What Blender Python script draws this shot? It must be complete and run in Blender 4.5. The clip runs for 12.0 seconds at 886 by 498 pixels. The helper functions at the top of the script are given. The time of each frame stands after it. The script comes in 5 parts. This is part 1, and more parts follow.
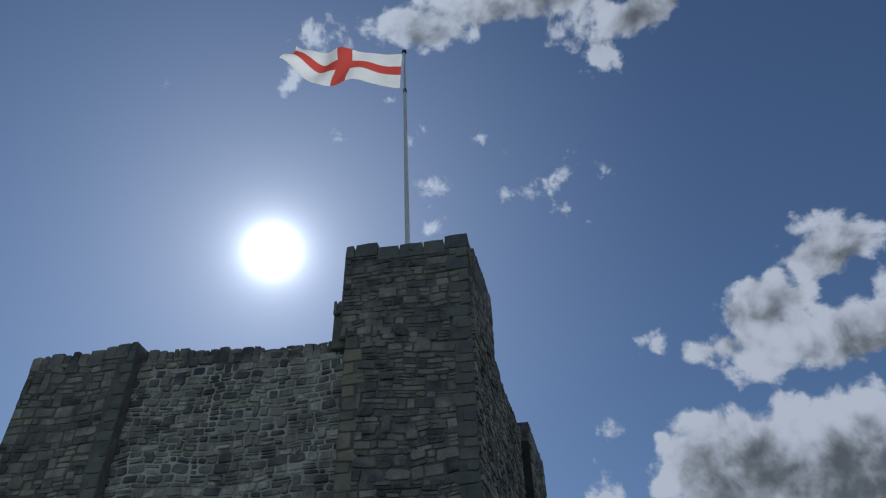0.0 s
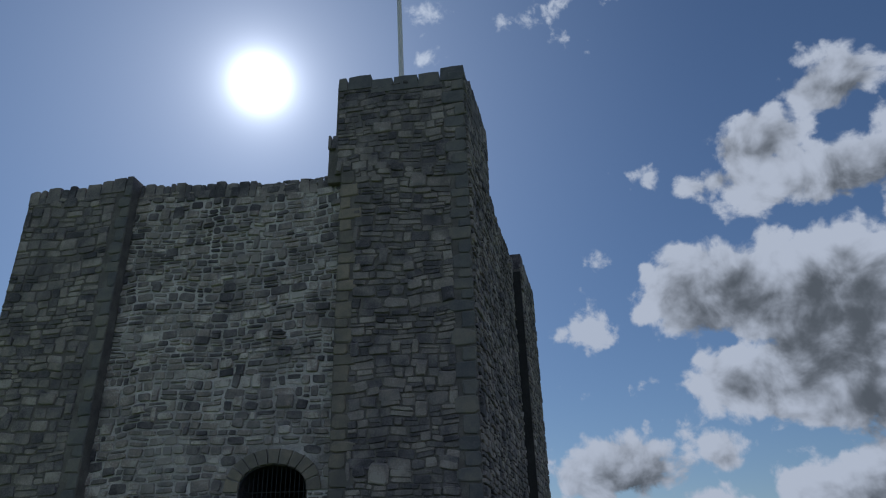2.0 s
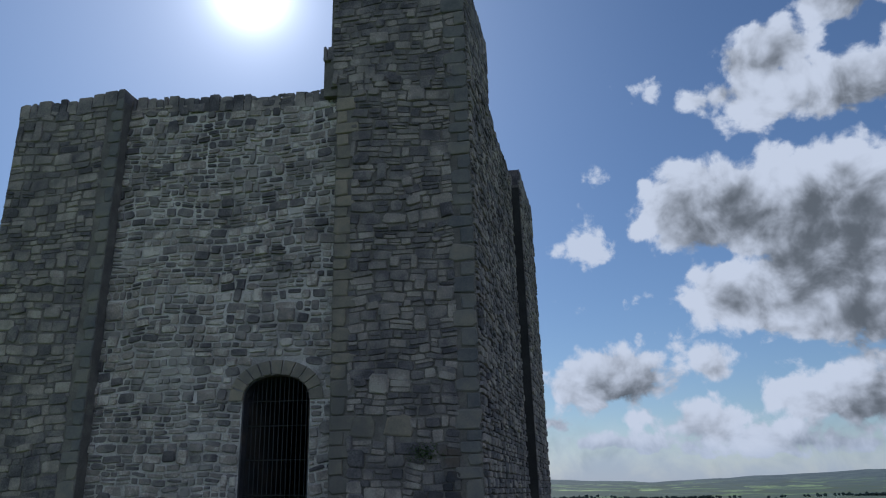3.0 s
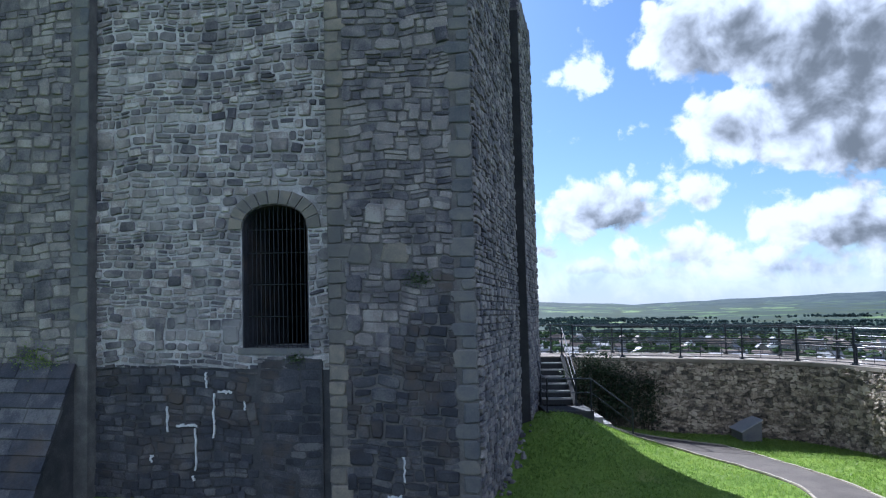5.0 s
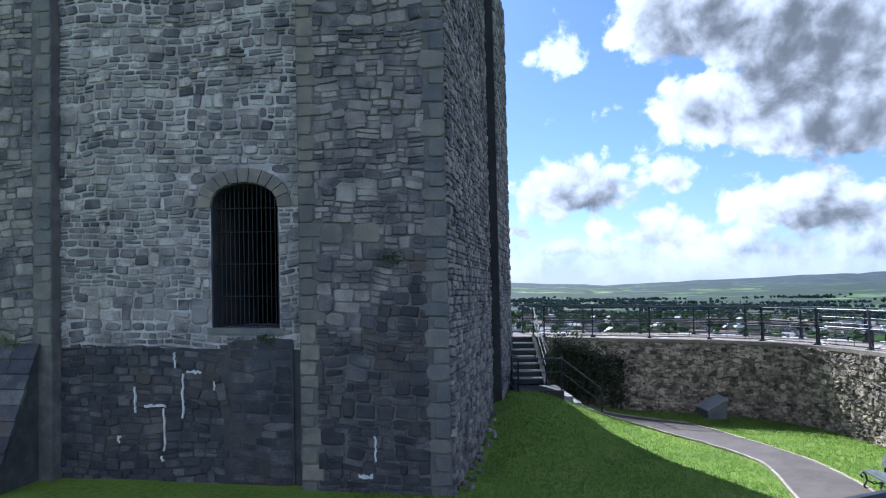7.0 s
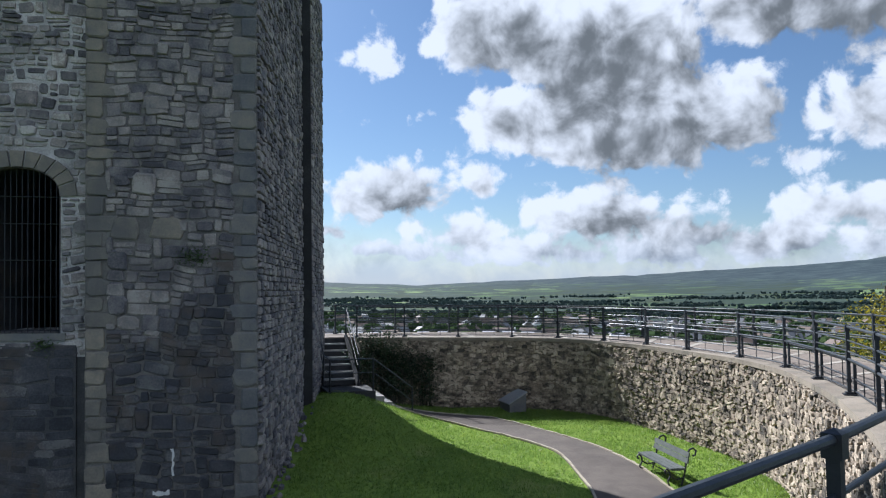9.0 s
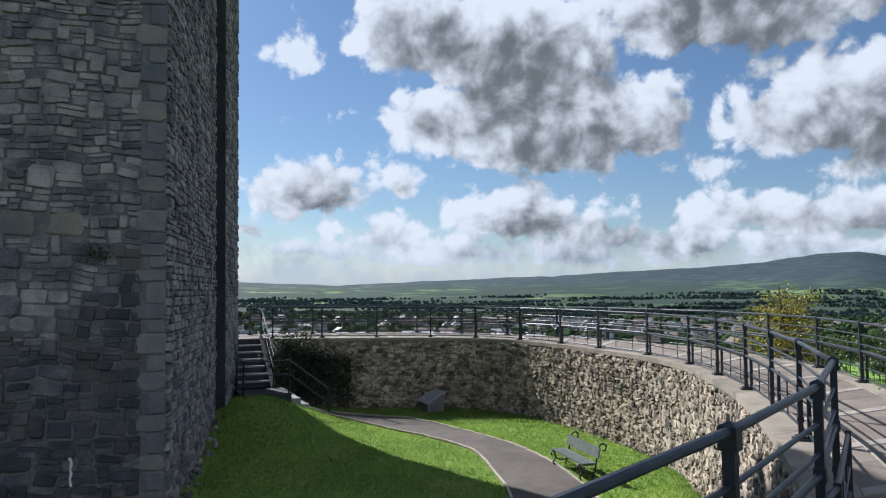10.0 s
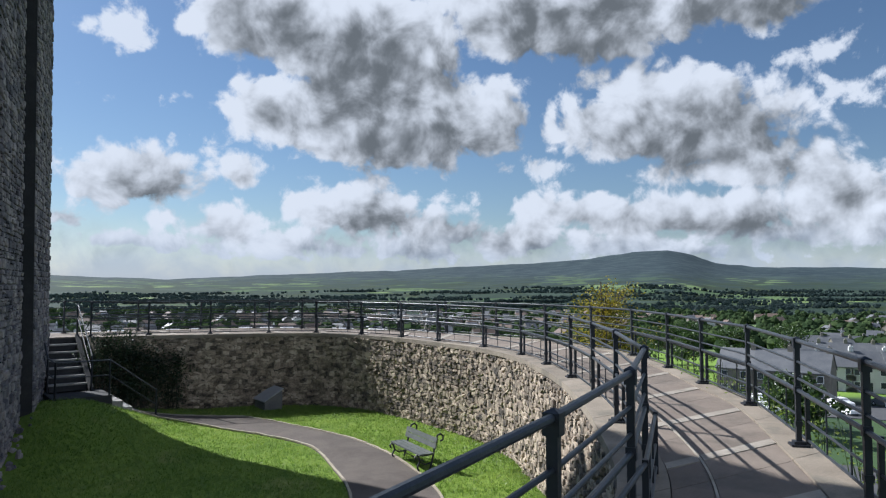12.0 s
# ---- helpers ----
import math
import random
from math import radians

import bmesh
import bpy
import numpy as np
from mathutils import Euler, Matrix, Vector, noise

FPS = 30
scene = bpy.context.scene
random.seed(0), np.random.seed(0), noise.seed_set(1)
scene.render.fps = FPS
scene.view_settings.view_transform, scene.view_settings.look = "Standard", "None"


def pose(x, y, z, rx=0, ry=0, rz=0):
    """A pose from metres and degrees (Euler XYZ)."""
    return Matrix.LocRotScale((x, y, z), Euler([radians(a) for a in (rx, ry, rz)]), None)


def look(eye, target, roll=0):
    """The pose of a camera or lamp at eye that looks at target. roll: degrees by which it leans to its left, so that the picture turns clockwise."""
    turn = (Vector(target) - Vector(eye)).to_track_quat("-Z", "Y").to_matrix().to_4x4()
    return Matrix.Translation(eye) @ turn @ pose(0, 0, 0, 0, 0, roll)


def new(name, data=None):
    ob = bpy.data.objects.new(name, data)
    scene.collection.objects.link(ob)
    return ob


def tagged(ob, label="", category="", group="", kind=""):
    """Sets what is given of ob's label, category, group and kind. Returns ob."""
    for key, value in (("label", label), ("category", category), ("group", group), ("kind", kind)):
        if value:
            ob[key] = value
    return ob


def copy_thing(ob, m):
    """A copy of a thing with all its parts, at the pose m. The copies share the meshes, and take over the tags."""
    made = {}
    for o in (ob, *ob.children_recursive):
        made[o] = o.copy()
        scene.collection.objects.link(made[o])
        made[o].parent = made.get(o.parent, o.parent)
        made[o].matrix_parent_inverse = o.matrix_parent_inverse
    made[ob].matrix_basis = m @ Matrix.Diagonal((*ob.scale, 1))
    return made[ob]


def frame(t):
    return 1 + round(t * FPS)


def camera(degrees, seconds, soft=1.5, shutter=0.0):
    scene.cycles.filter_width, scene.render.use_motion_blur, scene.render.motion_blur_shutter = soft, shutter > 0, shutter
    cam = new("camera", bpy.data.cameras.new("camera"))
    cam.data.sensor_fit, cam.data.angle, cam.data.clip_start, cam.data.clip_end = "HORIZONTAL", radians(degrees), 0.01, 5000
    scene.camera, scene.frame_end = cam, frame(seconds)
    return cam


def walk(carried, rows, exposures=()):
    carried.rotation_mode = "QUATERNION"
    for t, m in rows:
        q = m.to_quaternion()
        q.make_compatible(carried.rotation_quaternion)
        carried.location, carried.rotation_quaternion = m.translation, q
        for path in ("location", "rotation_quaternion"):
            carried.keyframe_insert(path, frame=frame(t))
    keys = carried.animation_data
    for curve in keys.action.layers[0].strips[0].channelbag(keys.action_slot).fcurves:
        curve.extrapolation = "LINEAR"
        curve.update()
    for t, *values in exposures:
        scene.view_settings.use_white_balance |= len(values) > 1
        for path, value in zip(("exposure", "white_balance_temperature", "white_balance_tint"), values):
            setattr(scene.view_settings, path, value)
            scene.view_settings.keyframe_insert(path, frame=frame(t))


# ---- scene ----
cam = camera(66.28, 12.0, soft=1.2)
EXPOSURE = [(0.0, -0.14, 5500, 11), (1.5, -0.14, 5500, 11), (2.5, 0.02, 5500, 12), (3.2, 0.4, 5450, 12), (4.8, 1.12, 5150, 13), (5.5, 1.32, 5100, 13), (6.7, 1.28, 5100, 13), (8.5, 0.96, 5450, 12), (9.5, 0.78, 5650, 10), (12.0, 0.63, 5700, 10)]
ROWS = [
    (0, 0.000, 0.000, 1.600, -0.00, 40.53, -0.00),
    (0.5, -0.010, -0.030, 1.594, -0.10, 37.06, 0.08),
    (1, -0.042, -0.064, 1.585, -0.28, 33.55, 0.14),
    (1.5, -0.067, -0.067, 1.581, -0.46, 30.08, 0.20),
    (2, -0.063, -0.032, 1.588, -0.54, 26.64, 0.25),
    (2.5, -0.071, -0.015, 1.594, -0.63, 23.10, 0.26),
    (3, -0.078, -0.019, 1.590, -0.73, 19.55, 0.26),
    (5, -0.104, -0.061, 1.598, -1.31, 5.25, 0.23),
    (5.5, -0.106, -0.066, 1.599, -1.47, 3.70, 0.20),
    (6, -0.098, -0.064, 1.598, -1.61, 3.57, 0.16),
    (6.5, -0.077, -0.051, 1.596, -1.81, 3.58, 0.13),
    (8.5, -0.046, 0.086, 1.606, -15.43, 3.55, 0.03),
    (9, -0.041, 0.126, 1.615, -19.17, 3.56, -0.02),
    (9.5, -0.019, 0.135, 1.612, -22.52, 3.60, -0.08),
    (10, 0.005, 0.149, 1.608, -25.90, 3.60, -0.08),
    (10.5, 0.023, 0.167, 1.607, -29.56, 3.56, -0.11),
    (11, 0.034, 0.172, 1.605, -33.07, 3.49, -0.14),
    (11.5, 0.041, 0.173, 1.605, -36.26, 3.35, -0.14),
    (12, 0.039, 0.163, 1.606, -39.11, 3.15, -0.15),
]
walk(cam, [(t, pose(x, y, z, 90 + pitch, roll, yaw)) for t, x, y, z, yaw, pitch, roll in ROWS], EXPOSURE)

# ---- world, sun, exposure ----
SUN_AZ, SUN_EL = radians(-18.2), radians(38.9)
SUN_DIR = Vector((math.sin(SUN_AZ) * math.cos(SUN_EL), math.cos(SUN_AZ) * math.cos(SUN_EL), math.sin(SUN_EL)))
sun = new("sun", bpy.data.lights.new("sun", "SUN"))
sun.data.energy, sun.data.angle, sun.data.color = 5.0, radians(0.53), (1, 0.94, 0.85)
sun.matrix_world = look((0, 0, 30), Vector((0, 0, 30)) - SUN_DIR)

# clouds: azimuth, elevation, half width, height of the crown, in degrees
CUMULUS = [
    (34.6, 13.8, 12.3, 4.8), (28.3, 20.4, 9.3, 3.4), (23.4, 21.1, 6.1, 4.0), (32.8, 19.5, 8.5, 5.6), (49.5, 21.7, 15.2, 4.6), (62.8, 21.9, 8.2, 3.5),
    (57.1, 13.2, 10.0, 4.4), (63.7, 9.4, 7.5, 2.4), (69.4, 7.5, 4.7, 2.3), (66.3, 4.1, 8.3, 1.7), (57.4, 5.5, 8.2, 2.0), (49.8, 6.2, 5.5, 1.9),
    (14.4, 8.3, 5.9, 2.8), (22.5, 9.1, 1.4, 1.3), (31.1, 6.2, 5.9, 2.6), (20.9, 4.6, 5.2, 1.7), (39.9, 4.4, 5.2, 1.8), (10.1, 5.1, 2.7, 1.2),
]
FAR_CUMULUS = [
    (54.3, 28.5, 18.7, 4.1), (37.9, 28.2, 12.5, 2.7), (24.1, 14.8, 2.9, 2.6), (32.5, 13.3, 3.9, 3.2), (36.6, 34.4, 3.7, 2.2), (30.2, 32.1, 4.1, 2.2),
    (25.9, 29.8, 2.7, 1.1), (28.5, 3.1, 6.9, 0.8), (44.6, 3.2, 5.2, 0.9), (60.3, 2.8, 6.6, 0.9), (13.1, 3.5, 3.9, 0.8), (10.5, 60.5, 19.7, 2.7),
    (-3.8, 58.5, 8.2, 1.9), (28.4, 56.6, 9.7, 1.8),
]
WISPS = [
    (-19.5, 56.9, 6.2, 1.2), (21.3, 54.3, 2.9, 1.9), (13.1, 19.2, 2.0, 2.0), (12.0, 17.6, 1.5, 0.8), (12.5, 14.2, 0.9, 0.2), (19.0, 11.8, 0.6, 0.4),
    (39.4, 10.5, 2.6, 0.9), (47.5, 9.8, 4.2, 0.9), (33.4, 10.2, 1.7, 0.8), (68.6, 16.9, 3.7, 0.7), (71.0, 14.4, 3.0, 1.2), (42.8, 7.6, 1.8, 0.7),
    (12.9, 19.4, 2.9, 1.9), (16.2, 25.2, 1.2, 0.7), (19.3, 31.4, 1.3, 0.6), (19.0, 11.9, 0.6, 0.4),
]
HIGH_WISPS = [
    (-20.4, 52.4, 1.9, 1.6), (-33.3, 49.3, 1.7, 0.6), (4.1, 49.8, 1.6, 0.6), (8.1, 45.0, 3.3, 1.0), (8.9, 48.3, 2.2, 0.7), (12.3, 45.7, 2.6, 0.5),
    (6.4, 51.2, 3.7, 1.0), (-1.6, 46.0, 2.7, 0.9), (18.3, 45.8, 2.1, 1.1), (0.5, 54.8, 1.3, 0.4), (-0.3, 41.9, 2.0, 0.6), (14.6, 43.0, 1.1, 0.6),
    (-7.6, 52.5, 1.2, 0.6), (20.2, 31.1, 1.1, 0.7), (-2.1, 49.8, 1.2, 0.5), (-13.3, 49.5, 1.0, 0.4),
]
LOW_BANKS = [(16.0, 3.4, 7.0, 1.3), (27.0, 3.6, 6.0, 1.5), (36.5, 3.2, 6.0, 1.4), (45.5, 4.0, 6.0, 1.7), (53.5, 3.4, 7.0, 1.6), (62.0, 5.6, 9.0, 2.2), (73.0, 5.0, 8.0, 2.6), (6.0, 4.0, 5.0, 1.4)]
# banks out of view behind the camera, added as fill for shaded walls
FILL_BEHIND = [(150, 28, 46, 17), (-140, 30, 40, 17)]
world = bpy.data.worlds.new("sky")
scene.world = world
world.use_nodes = True
wt = world.node_tree
wt.nodes.clear()


def node(tree, kind, ins=(), **settings):
    n = tree.nodes.new(kind)
    for k, v in settings.items():
        setattr(n, k, v)
    for k, v in dict(ins).items():
        if isinstance(v, bpy.types.NodeSocket):
            tree.links.new(v, n.inputs[k])
        else:
            n.inputs[k].default_value = v
    return n


def calc(tree, op, a, b=0.0, c=0.0):
    return node(tree, "ShaderNodeMath", {0: a, 1: b, 2: c}, operation=op).outputs[0]


def ramp_between(tree, x, lo, hi, a=0.0, b=1.0):
    return node(tree, "ShaderNodeMapRange", {0: x, 1: lo, 2: hi, 3: a, 4: b}, interpolation_type="SMOOTHSTEP").outputs[0]


way = node(wt, "ShaderNodeTexCoord").outputs["Generated"]
xyz = node(wt, "ShaderNodeSeparateXYZ", {0: way}).outputs
az = calc(wt, "MULTIPLY", calc(wt, "ARCTAN2", xyz[0], xyz[1]), 57.29578)
el = calc(wt, "MULTIPLY", calc(wt, "ARCSINE", xyz[2]), 57.29578)
spot = node(wt, "ShaderNodeCombineXYZ", {0: az, 1: el, 2: 0.0}).outputs[0]


def tufts(at, scale, detail, bent=0.3):
    return node(wt, "ShaderNodeTexNoise", {"Vector": at, "Scale": scale, "Detail": detail, "Roughness": 0.58, "Distortion": bent}).outputs[0]


def bank(clouds, flat=1.35, right_=0.0, down=0.0):
    """How deep a direction lies inside the nearest cloud, in degrees; flat above 1 gives level bases."""
    deep = None
    for a, e, w, h in clouds:
        m = node(wt, "ShaderNodeMapping", {"Vector": spot, "Location": (-a / w - right_, down - e / h, 0), "Scale": (1 / w, 1 / h, 1)}).outputs[0]
        n = node(wt, "ShaderNodeVectorMath", {0: m, 1: (-1, -flat, 1)}, operation="MULTIPLY").outputs[0]
        m = node(wt, "ShaderNodeVectorMath", {0: m, 1: n}, operation="MAXIMUM").outputs[0]
        d = node(wt, "ShaderNodeVectorMath", {0: m}, operation="LENGTH").outputs["Value"]
        d = calc(wt, "MULTIPLY_ADD", d, -h, h)
        deep = d if deep is None else calc(wt, "SMOOTH_MAX", deep, d, 0.35)
    return deep


sunward = node(wt, "ShaderNodeVectorMath", {0: way, 1: SUN_DIR * 0.022}, operation="ADD").outputs[0]
fluff, fluff_lit = tufts(way, 15.0, 8.0), tufts(sunward, 15.0, 4.0)
fine = tufts(way, 60.0, 5.0)
lobes = node(wt, "ShaderNodeTexVoronoi", {"Vector": node(wt, "ShaderNodeVectorMath", {0: way, 1: node(wt, "ShaderNodeVectorMath", {0: node(wt, "ShaderNodeTexNoise", {"Vector": way, "Scale": 40.0, "Detail": 3.0}).outputs["Color"], 1: (0.018, 0.018, 0.018)}, operation="MULTIPLY").outputs[0]}, operation="ADD").outputs[0], "Scale": 34.0, "Smoothness": 0.35}, feature="SMOOTH_F1").outputs["Distance"]
ragged = calc(wt, "MULTIPLY_ADD", calc(wt, "SUBTRACT", fluff, 0.5), 5.6, calc(wt, "MULTIPLY", calc(wt, "SUBTRACT", fine, 0.5), 1.5))
billow = calc(wt, "MULTIPLY_ADD", calc(wt, "SUBTRACT", 0.42, lobes), 1.5, ragged)
HEAPS = CUMULUS + FAR_CUMULUS + LOW_BANKS
body = calc(wt, "ADD", bank(HEAPS + FILL_BEHIND), calc(wt, "ADD", billow, 0.45))
cover = ramp_between(wt, body, -0.1, 0.95)
wisp = calc(wt, "MULTIPLY_ADD", ragged, 1.5, calc(wt, "ADD", bank(WISPS + HIGH_WISPS, 1.0), -0.25))
cover = calc(wt, "MAXIMUM", cover, ramp_between(wt, wisp, 0.0, 1.2, 0.0, 0.92))
haze = ramp_between(wt, calc(wt, "MULTIPLY_ADD", calc(wt, "SUBTRACT", fluff, 0.5), 6.0, el), 5.0, 0.6)
cover = calc(wt, "MAXIMUM", cover, calc(wt, "MULTIPLY", haze, 0.8))
# the side turned from the sun is grey, the lobes turned to it are white
relief = calc(wt, "MULTIPLY_ADD", calc(wt, "SUBTRACT", fluff_lit, fluff), 5.0, calc(wt, "MULTIPLY", calc(wt, "SUBTRACT", lobes, 0.42), 1.3))
broad = calc(wt, "MULTIPLY", calc(wt, "SUBTRACT", tufts(way, 9.0, 4.0), 0.5), 4.2)
inside = calc(wt, "ADD", calc(wt, "MINIMUM", bank(HEAPS, 1.2, 0.2, 0.34), 2.2), calc(wt, "ADD", calc(wt, "MULTIPLY", relief, 1.4), broad))
thick = ramp_between(wt, calc(wt, "MULTIPLY_ADD", ragged, 0.3, inside), -0.5, 3.7)
toward = node(wt, "ShaderNodeVectorMath", {0: way, 1: SUN_DIR}, operation="DOT_PRODUCT").outputs["Value"]
apart = calc(wt, "MULTIPLY", calc(wt, "ARCCOSINE", calc(wt, "MINIMUM", toward, 0.999999)), 57.29578)
tone = node(wt, "ShaderNodeMix", {0: thick, 6: (0.97, 0.98, 1.0, 1), 7: (0.19, 0.202, 0.208, 1)}, data_type="RGBA").outputs[2]
tone = node(wt, "ShaderNodeMix", {0: calc(wt, "MULTIPLY", haze, 0.75), 6: tone, 7: (0.44, 0.52, 0.62, 1)}, data_type="RGBA").outputs[2]
sky = node(wt, "ShaderNodeTexSky", sky_type="NISHITA", sun_disc=False, sun_elevation=SUN_EL, sun_rotation=SUN_AZ, altitude=100.0, air_density=1.1, dust_density=0.25, ozone_density=2.6)
clear = node(wt, "ShaderNodeBackground", {0: sky.outputs[0], 1: 0.05})
# clouds full in the sun are brightest: the unseen banks that fill the shade
cloudy = node(wt, "ShaderNodeBackground", {0: tone, 1: ramp_between(wt, toward, -0.3, 0.35, 0.62, 0.51)})
both = node(wt, "ShaderNodeMixShader", {0: cover, 1: clear.outputs[0], 2: cloudy.outputs[0]})
# the sun's own glare, so bright that it stands in the sky as a disc
halo = calc(wt, "MULTIPLY", calc(wt, "POWER", calc(wt, "DIVIDE", 2.9, calc(wt, "MAXIMUM", apart, 0.8)), 2.1), 0.57)
glare = node(wt, "ShaderNodeBackground", {0: (1, 0.98, 0.94, 1), 1: halo})
glow = node(wt, "ShaderNodeBackground", {0: (0.72, 0.88, 1, 1), 1: ramp_between(wt, apart, 38.0, 0.0, 0.0, 0.115)})
bright = node(wt, "ShaderNodeAddShader", {0: glow.outputs[0], 1: glare.outputs[0]})
total = node(wt, "ShaderNodeAddShader", {0: both.outputs[0], 1: bright.outputs[0]})
node(wt, "ShaderNodeOutputWorld", {0: total.outputs[0]})


# ---- materials ----
def surface(name, stops, scale=6.0, rough=0.85, bump=0.3, detail_scale=40.0, pieces=0.0, metal=0.0, stain=None, stain_scale=0.6, spread=0.7):
    """A mottled surface: stops are colours along a ramp, driven by noise and, where pieces is above 0, by each piece's own chance value."""
    m = bpy.data.materials.new(name)
    m.use_nodes = True
    t = m.node_tree
    shade = t.nodes["Principled BSDF"]
    at = node(t, "ShaderNodeNewGeometry").outputs["Position"]
    coarse = node(t, "ShaderNodeTexNoise", {"Vector": at, "Scale": scale, "Detail": 5.0, "Roughness": 0.6}).outputs[0]
    small = node(t, "ShaderNodeTexNoise", {"Vector": at, "Scale": detail_scale, "Detail": 6.0, "Roughness": 0.65}).outputs[0]
    mix = calc(t, "MULTIPLY_ADD", calc(t, "SUBTRACT", coarse, 0.5), spread * 2, 0.5)
    mix = calc(t, "MULTIPLY_ADD", calc(t, "SUBTRACT", small, 0.5), spread * 1.2, mix)
    if pieces:
        chance = calc(t, "FRACT", calc(t, "ADD", node(t, "ShaderNodeNewGeometry").outputs["Random Per Island"], node(t, "ShaderNodeObjectInfo").outputs["Random"]))
        mix = calc(t, "MULTIPLY_ADD", calc(t, "SUBTRACT", chance, 0.5), pieces, mix)
    ramp = node(t, "ShaderNodeValToRGB", {0: mix})
    while len(ramp.color_ramp.elements) < len(stops):
        ramp.color_ramp.elements.new(0.5)
    for i, (e, c) in enumerate(zip(ramp.color_ramp.elements, stops)):
        e.position, e.color = i / max(1, len(stops) - 1), (*c, 1)
    colour = ramp.outputs[0]
    if stain:
        where = node(t, "ShaderNodeTexNoise", {"Vector": at, "Scale": stain_scale, "Detail": 7.0, "Roughness": 0.62}).outputs[0]
        colour = node(t, "ShaderNodeMix", {0: ramp_between(t, where, 0.48, 0.68, 0.0, 0.75), 6: colour, 7: (*stain, 1)}, data_type="RGBA").outputs[2]
    t.links.new(colour, shade.inputs["Base Color"])
    shade.inputs["Roughness"].default_value, shade.inputs["Metallic"].default_value = rough, metal
    if bump:
        b = node(t, "ShaderNodeBump", {"Strength": bump, "Distance": 0.02, "Height": calc(t, "ADD", small, coarse)})
        t.links.new(b.outputs[0], shade.inputs["Normal"])
    return m


KEEP_STONE = surface("keep_stone", [(0.055, 0.053, 0.064), (0.115, 0.11, 0.12), (0.19, 0.175, 0.174), (0.25, 0.225, 0.21), (0.34, 0.315, 0.29)], 2.2, 0.88, 0.7, 26, 0.7, stain=(0.062, 0.06, 0.068), stain_scale=0.8, spread=0.9)
POINTED_STONE = surface("pointed_stone", [(0.06, 0.057, 0.068), (0.12, 0.113, 0.122), (0.19, 0.172, 0.17), (0.29, 0.255, 0.235), (0.52, 0.485, 0.46)], 2.4, 0.88, 0.7, 26, 0.85, stain=(0.30, 0.285, 0.275), stain_scale=1.1, spread=0.85)
# damp stone; inside the window its dark colour stands in for shade
DAMP_SHADE_STONE = surface("damp_shade_stone", [(0.018, 0.02, 0.028), (0.037, 0.039, 0.05), (0.066, 0.066, 0.076), (0.14, 0.136, 0.136)], 2.0, 0.75, 0.6, 26, 0.75, stain=(0.085, 0.065, 0.05), stain_scale=0.9, spread=0.9)
QUOIN_STONE = surface("quoin_stone", [(0.11, 0.105, 0.10), (0.185, 0.168, 0.142), (0.29, 0.252, 0.195)], 3.0, 0.85, 0.35, 26, 0.6, stain=(0.10, 0.10, 0.10))
DARK_QUOIN = surface("dark_quoin", [(0.0805, 0.0862, 0.0978), (0.138, 0.138, 0.138), (0.207, 0.19, 0.161)], 3.0, 0.85, 0.35, 26, 0.6)
LIME = surface("lime_mortar", [(0.10, 0.098, 0.10), (0.36, 0.345, 0.34), (0.68, 0.66, 0.65)], 1.3, 0.95, 0.6, 40, spread=0.95)
OLD_MORTAR = surface("old_mortar", [(0.0575, 0.0575, 0.0598), (0.127, 0.121, 0.115), (0.23, 0.218, 0.201)], 3.0, 0.95, 0.6, 35)
# damp mortar, used as painted shade in the side slot too
DAMP_SHADE_MORTAR = surface("damp_shade_mortar", [(0.03, 0.032, 0.038), (0.06, 0.06, 0.064), (0.12, 0.115, 0.11)], 3.0, 0.9, 0.6, 35)
# near black that stands in for shade, on the keep's side and the steps
SHADE_BLACK = surface("shade_black", [(0.012, 0.013, 0.015), (0.025, 0.026, 0.028), (0.05, 0.05, 0.05)], 2.0, 0.85, 0.5, 25)
LIME_RUN = surface("lime_run", [(0.5, 0.5, 0.5), (0.75, 0.75, 0.75)], 9.0, 0.9, 0.3, 60)
WALL_STONE = surface("wall_stone", [(0.05, 0.043, 0.036), (0.145, 0.118, 0.09), (0.27, 0.217, 0.16), (0.39, 0.315, 0.235), (0.53, 0.44, 0.335)], 3.4, 0.9, 0.9, 18, 0.7, spread=0.95)
WALL_MORTAR = surface("wall_mortar", [(0.09, 0.073, 0.055), (0.18, 0.146, 0.108), (0.30, 0.242, 0.18)], 5.0, 0.95, 0.8, 30)
COPING = surface("coping_stone", [(0.16, 0.13, 0.098), (0.255, 0.212, 0.162), (0.35, 0.295, 0.23)], 1.6, 0.85, 0.45, 35, 0.35, stain=(0.15, 0.135, 0.105), stain_scale=1.9)
BAND = surface("pale_paving_band", [(0.24, 0.21, 0.17), (0.36, 0.315, 0.26), (0.46, 0.41, 0.34)], 1.8, 0.85, 0.4, 40, 0.35, stain=(0.19, 0.165, 0.13), stain_scale=2.1)
PANEL = surface("walkway_panel", [(0.135, 0.106, 0.083), (0.20, 0.16, 0.127), (0.28, 0.227, 0.18)], 1.2, 0.9, 0.45, 60, 0.3, stain=(0.12, 0.10, 0.08), stain_scale=1.7)
ASPHALT = surface("path_asphalt", [(0.056, 0.045, 0.037), (0.086, 0.069, 0.057), (0.128, 0.104, 0.086)], 1.5, 0.9, 0.4, 70, stain=(0.12, 0.098, 0.08), stain_scale=0.9)
EDGING = surface("path_edging", [(0.24, 0.20, 0.145), (0.36, 0.31, 0.23), (0.46, 0.41, 0.32)], 5.0, 0.85, 0.3, 40, 0.4)
STEP = surface("step_concrete", [(0.16, 0.15, 0.14), (0.27, 0.26, 0.245), (0.40, 0.385, 0.36)], 3.0, 0.85, 0.3, 40, 0.3)
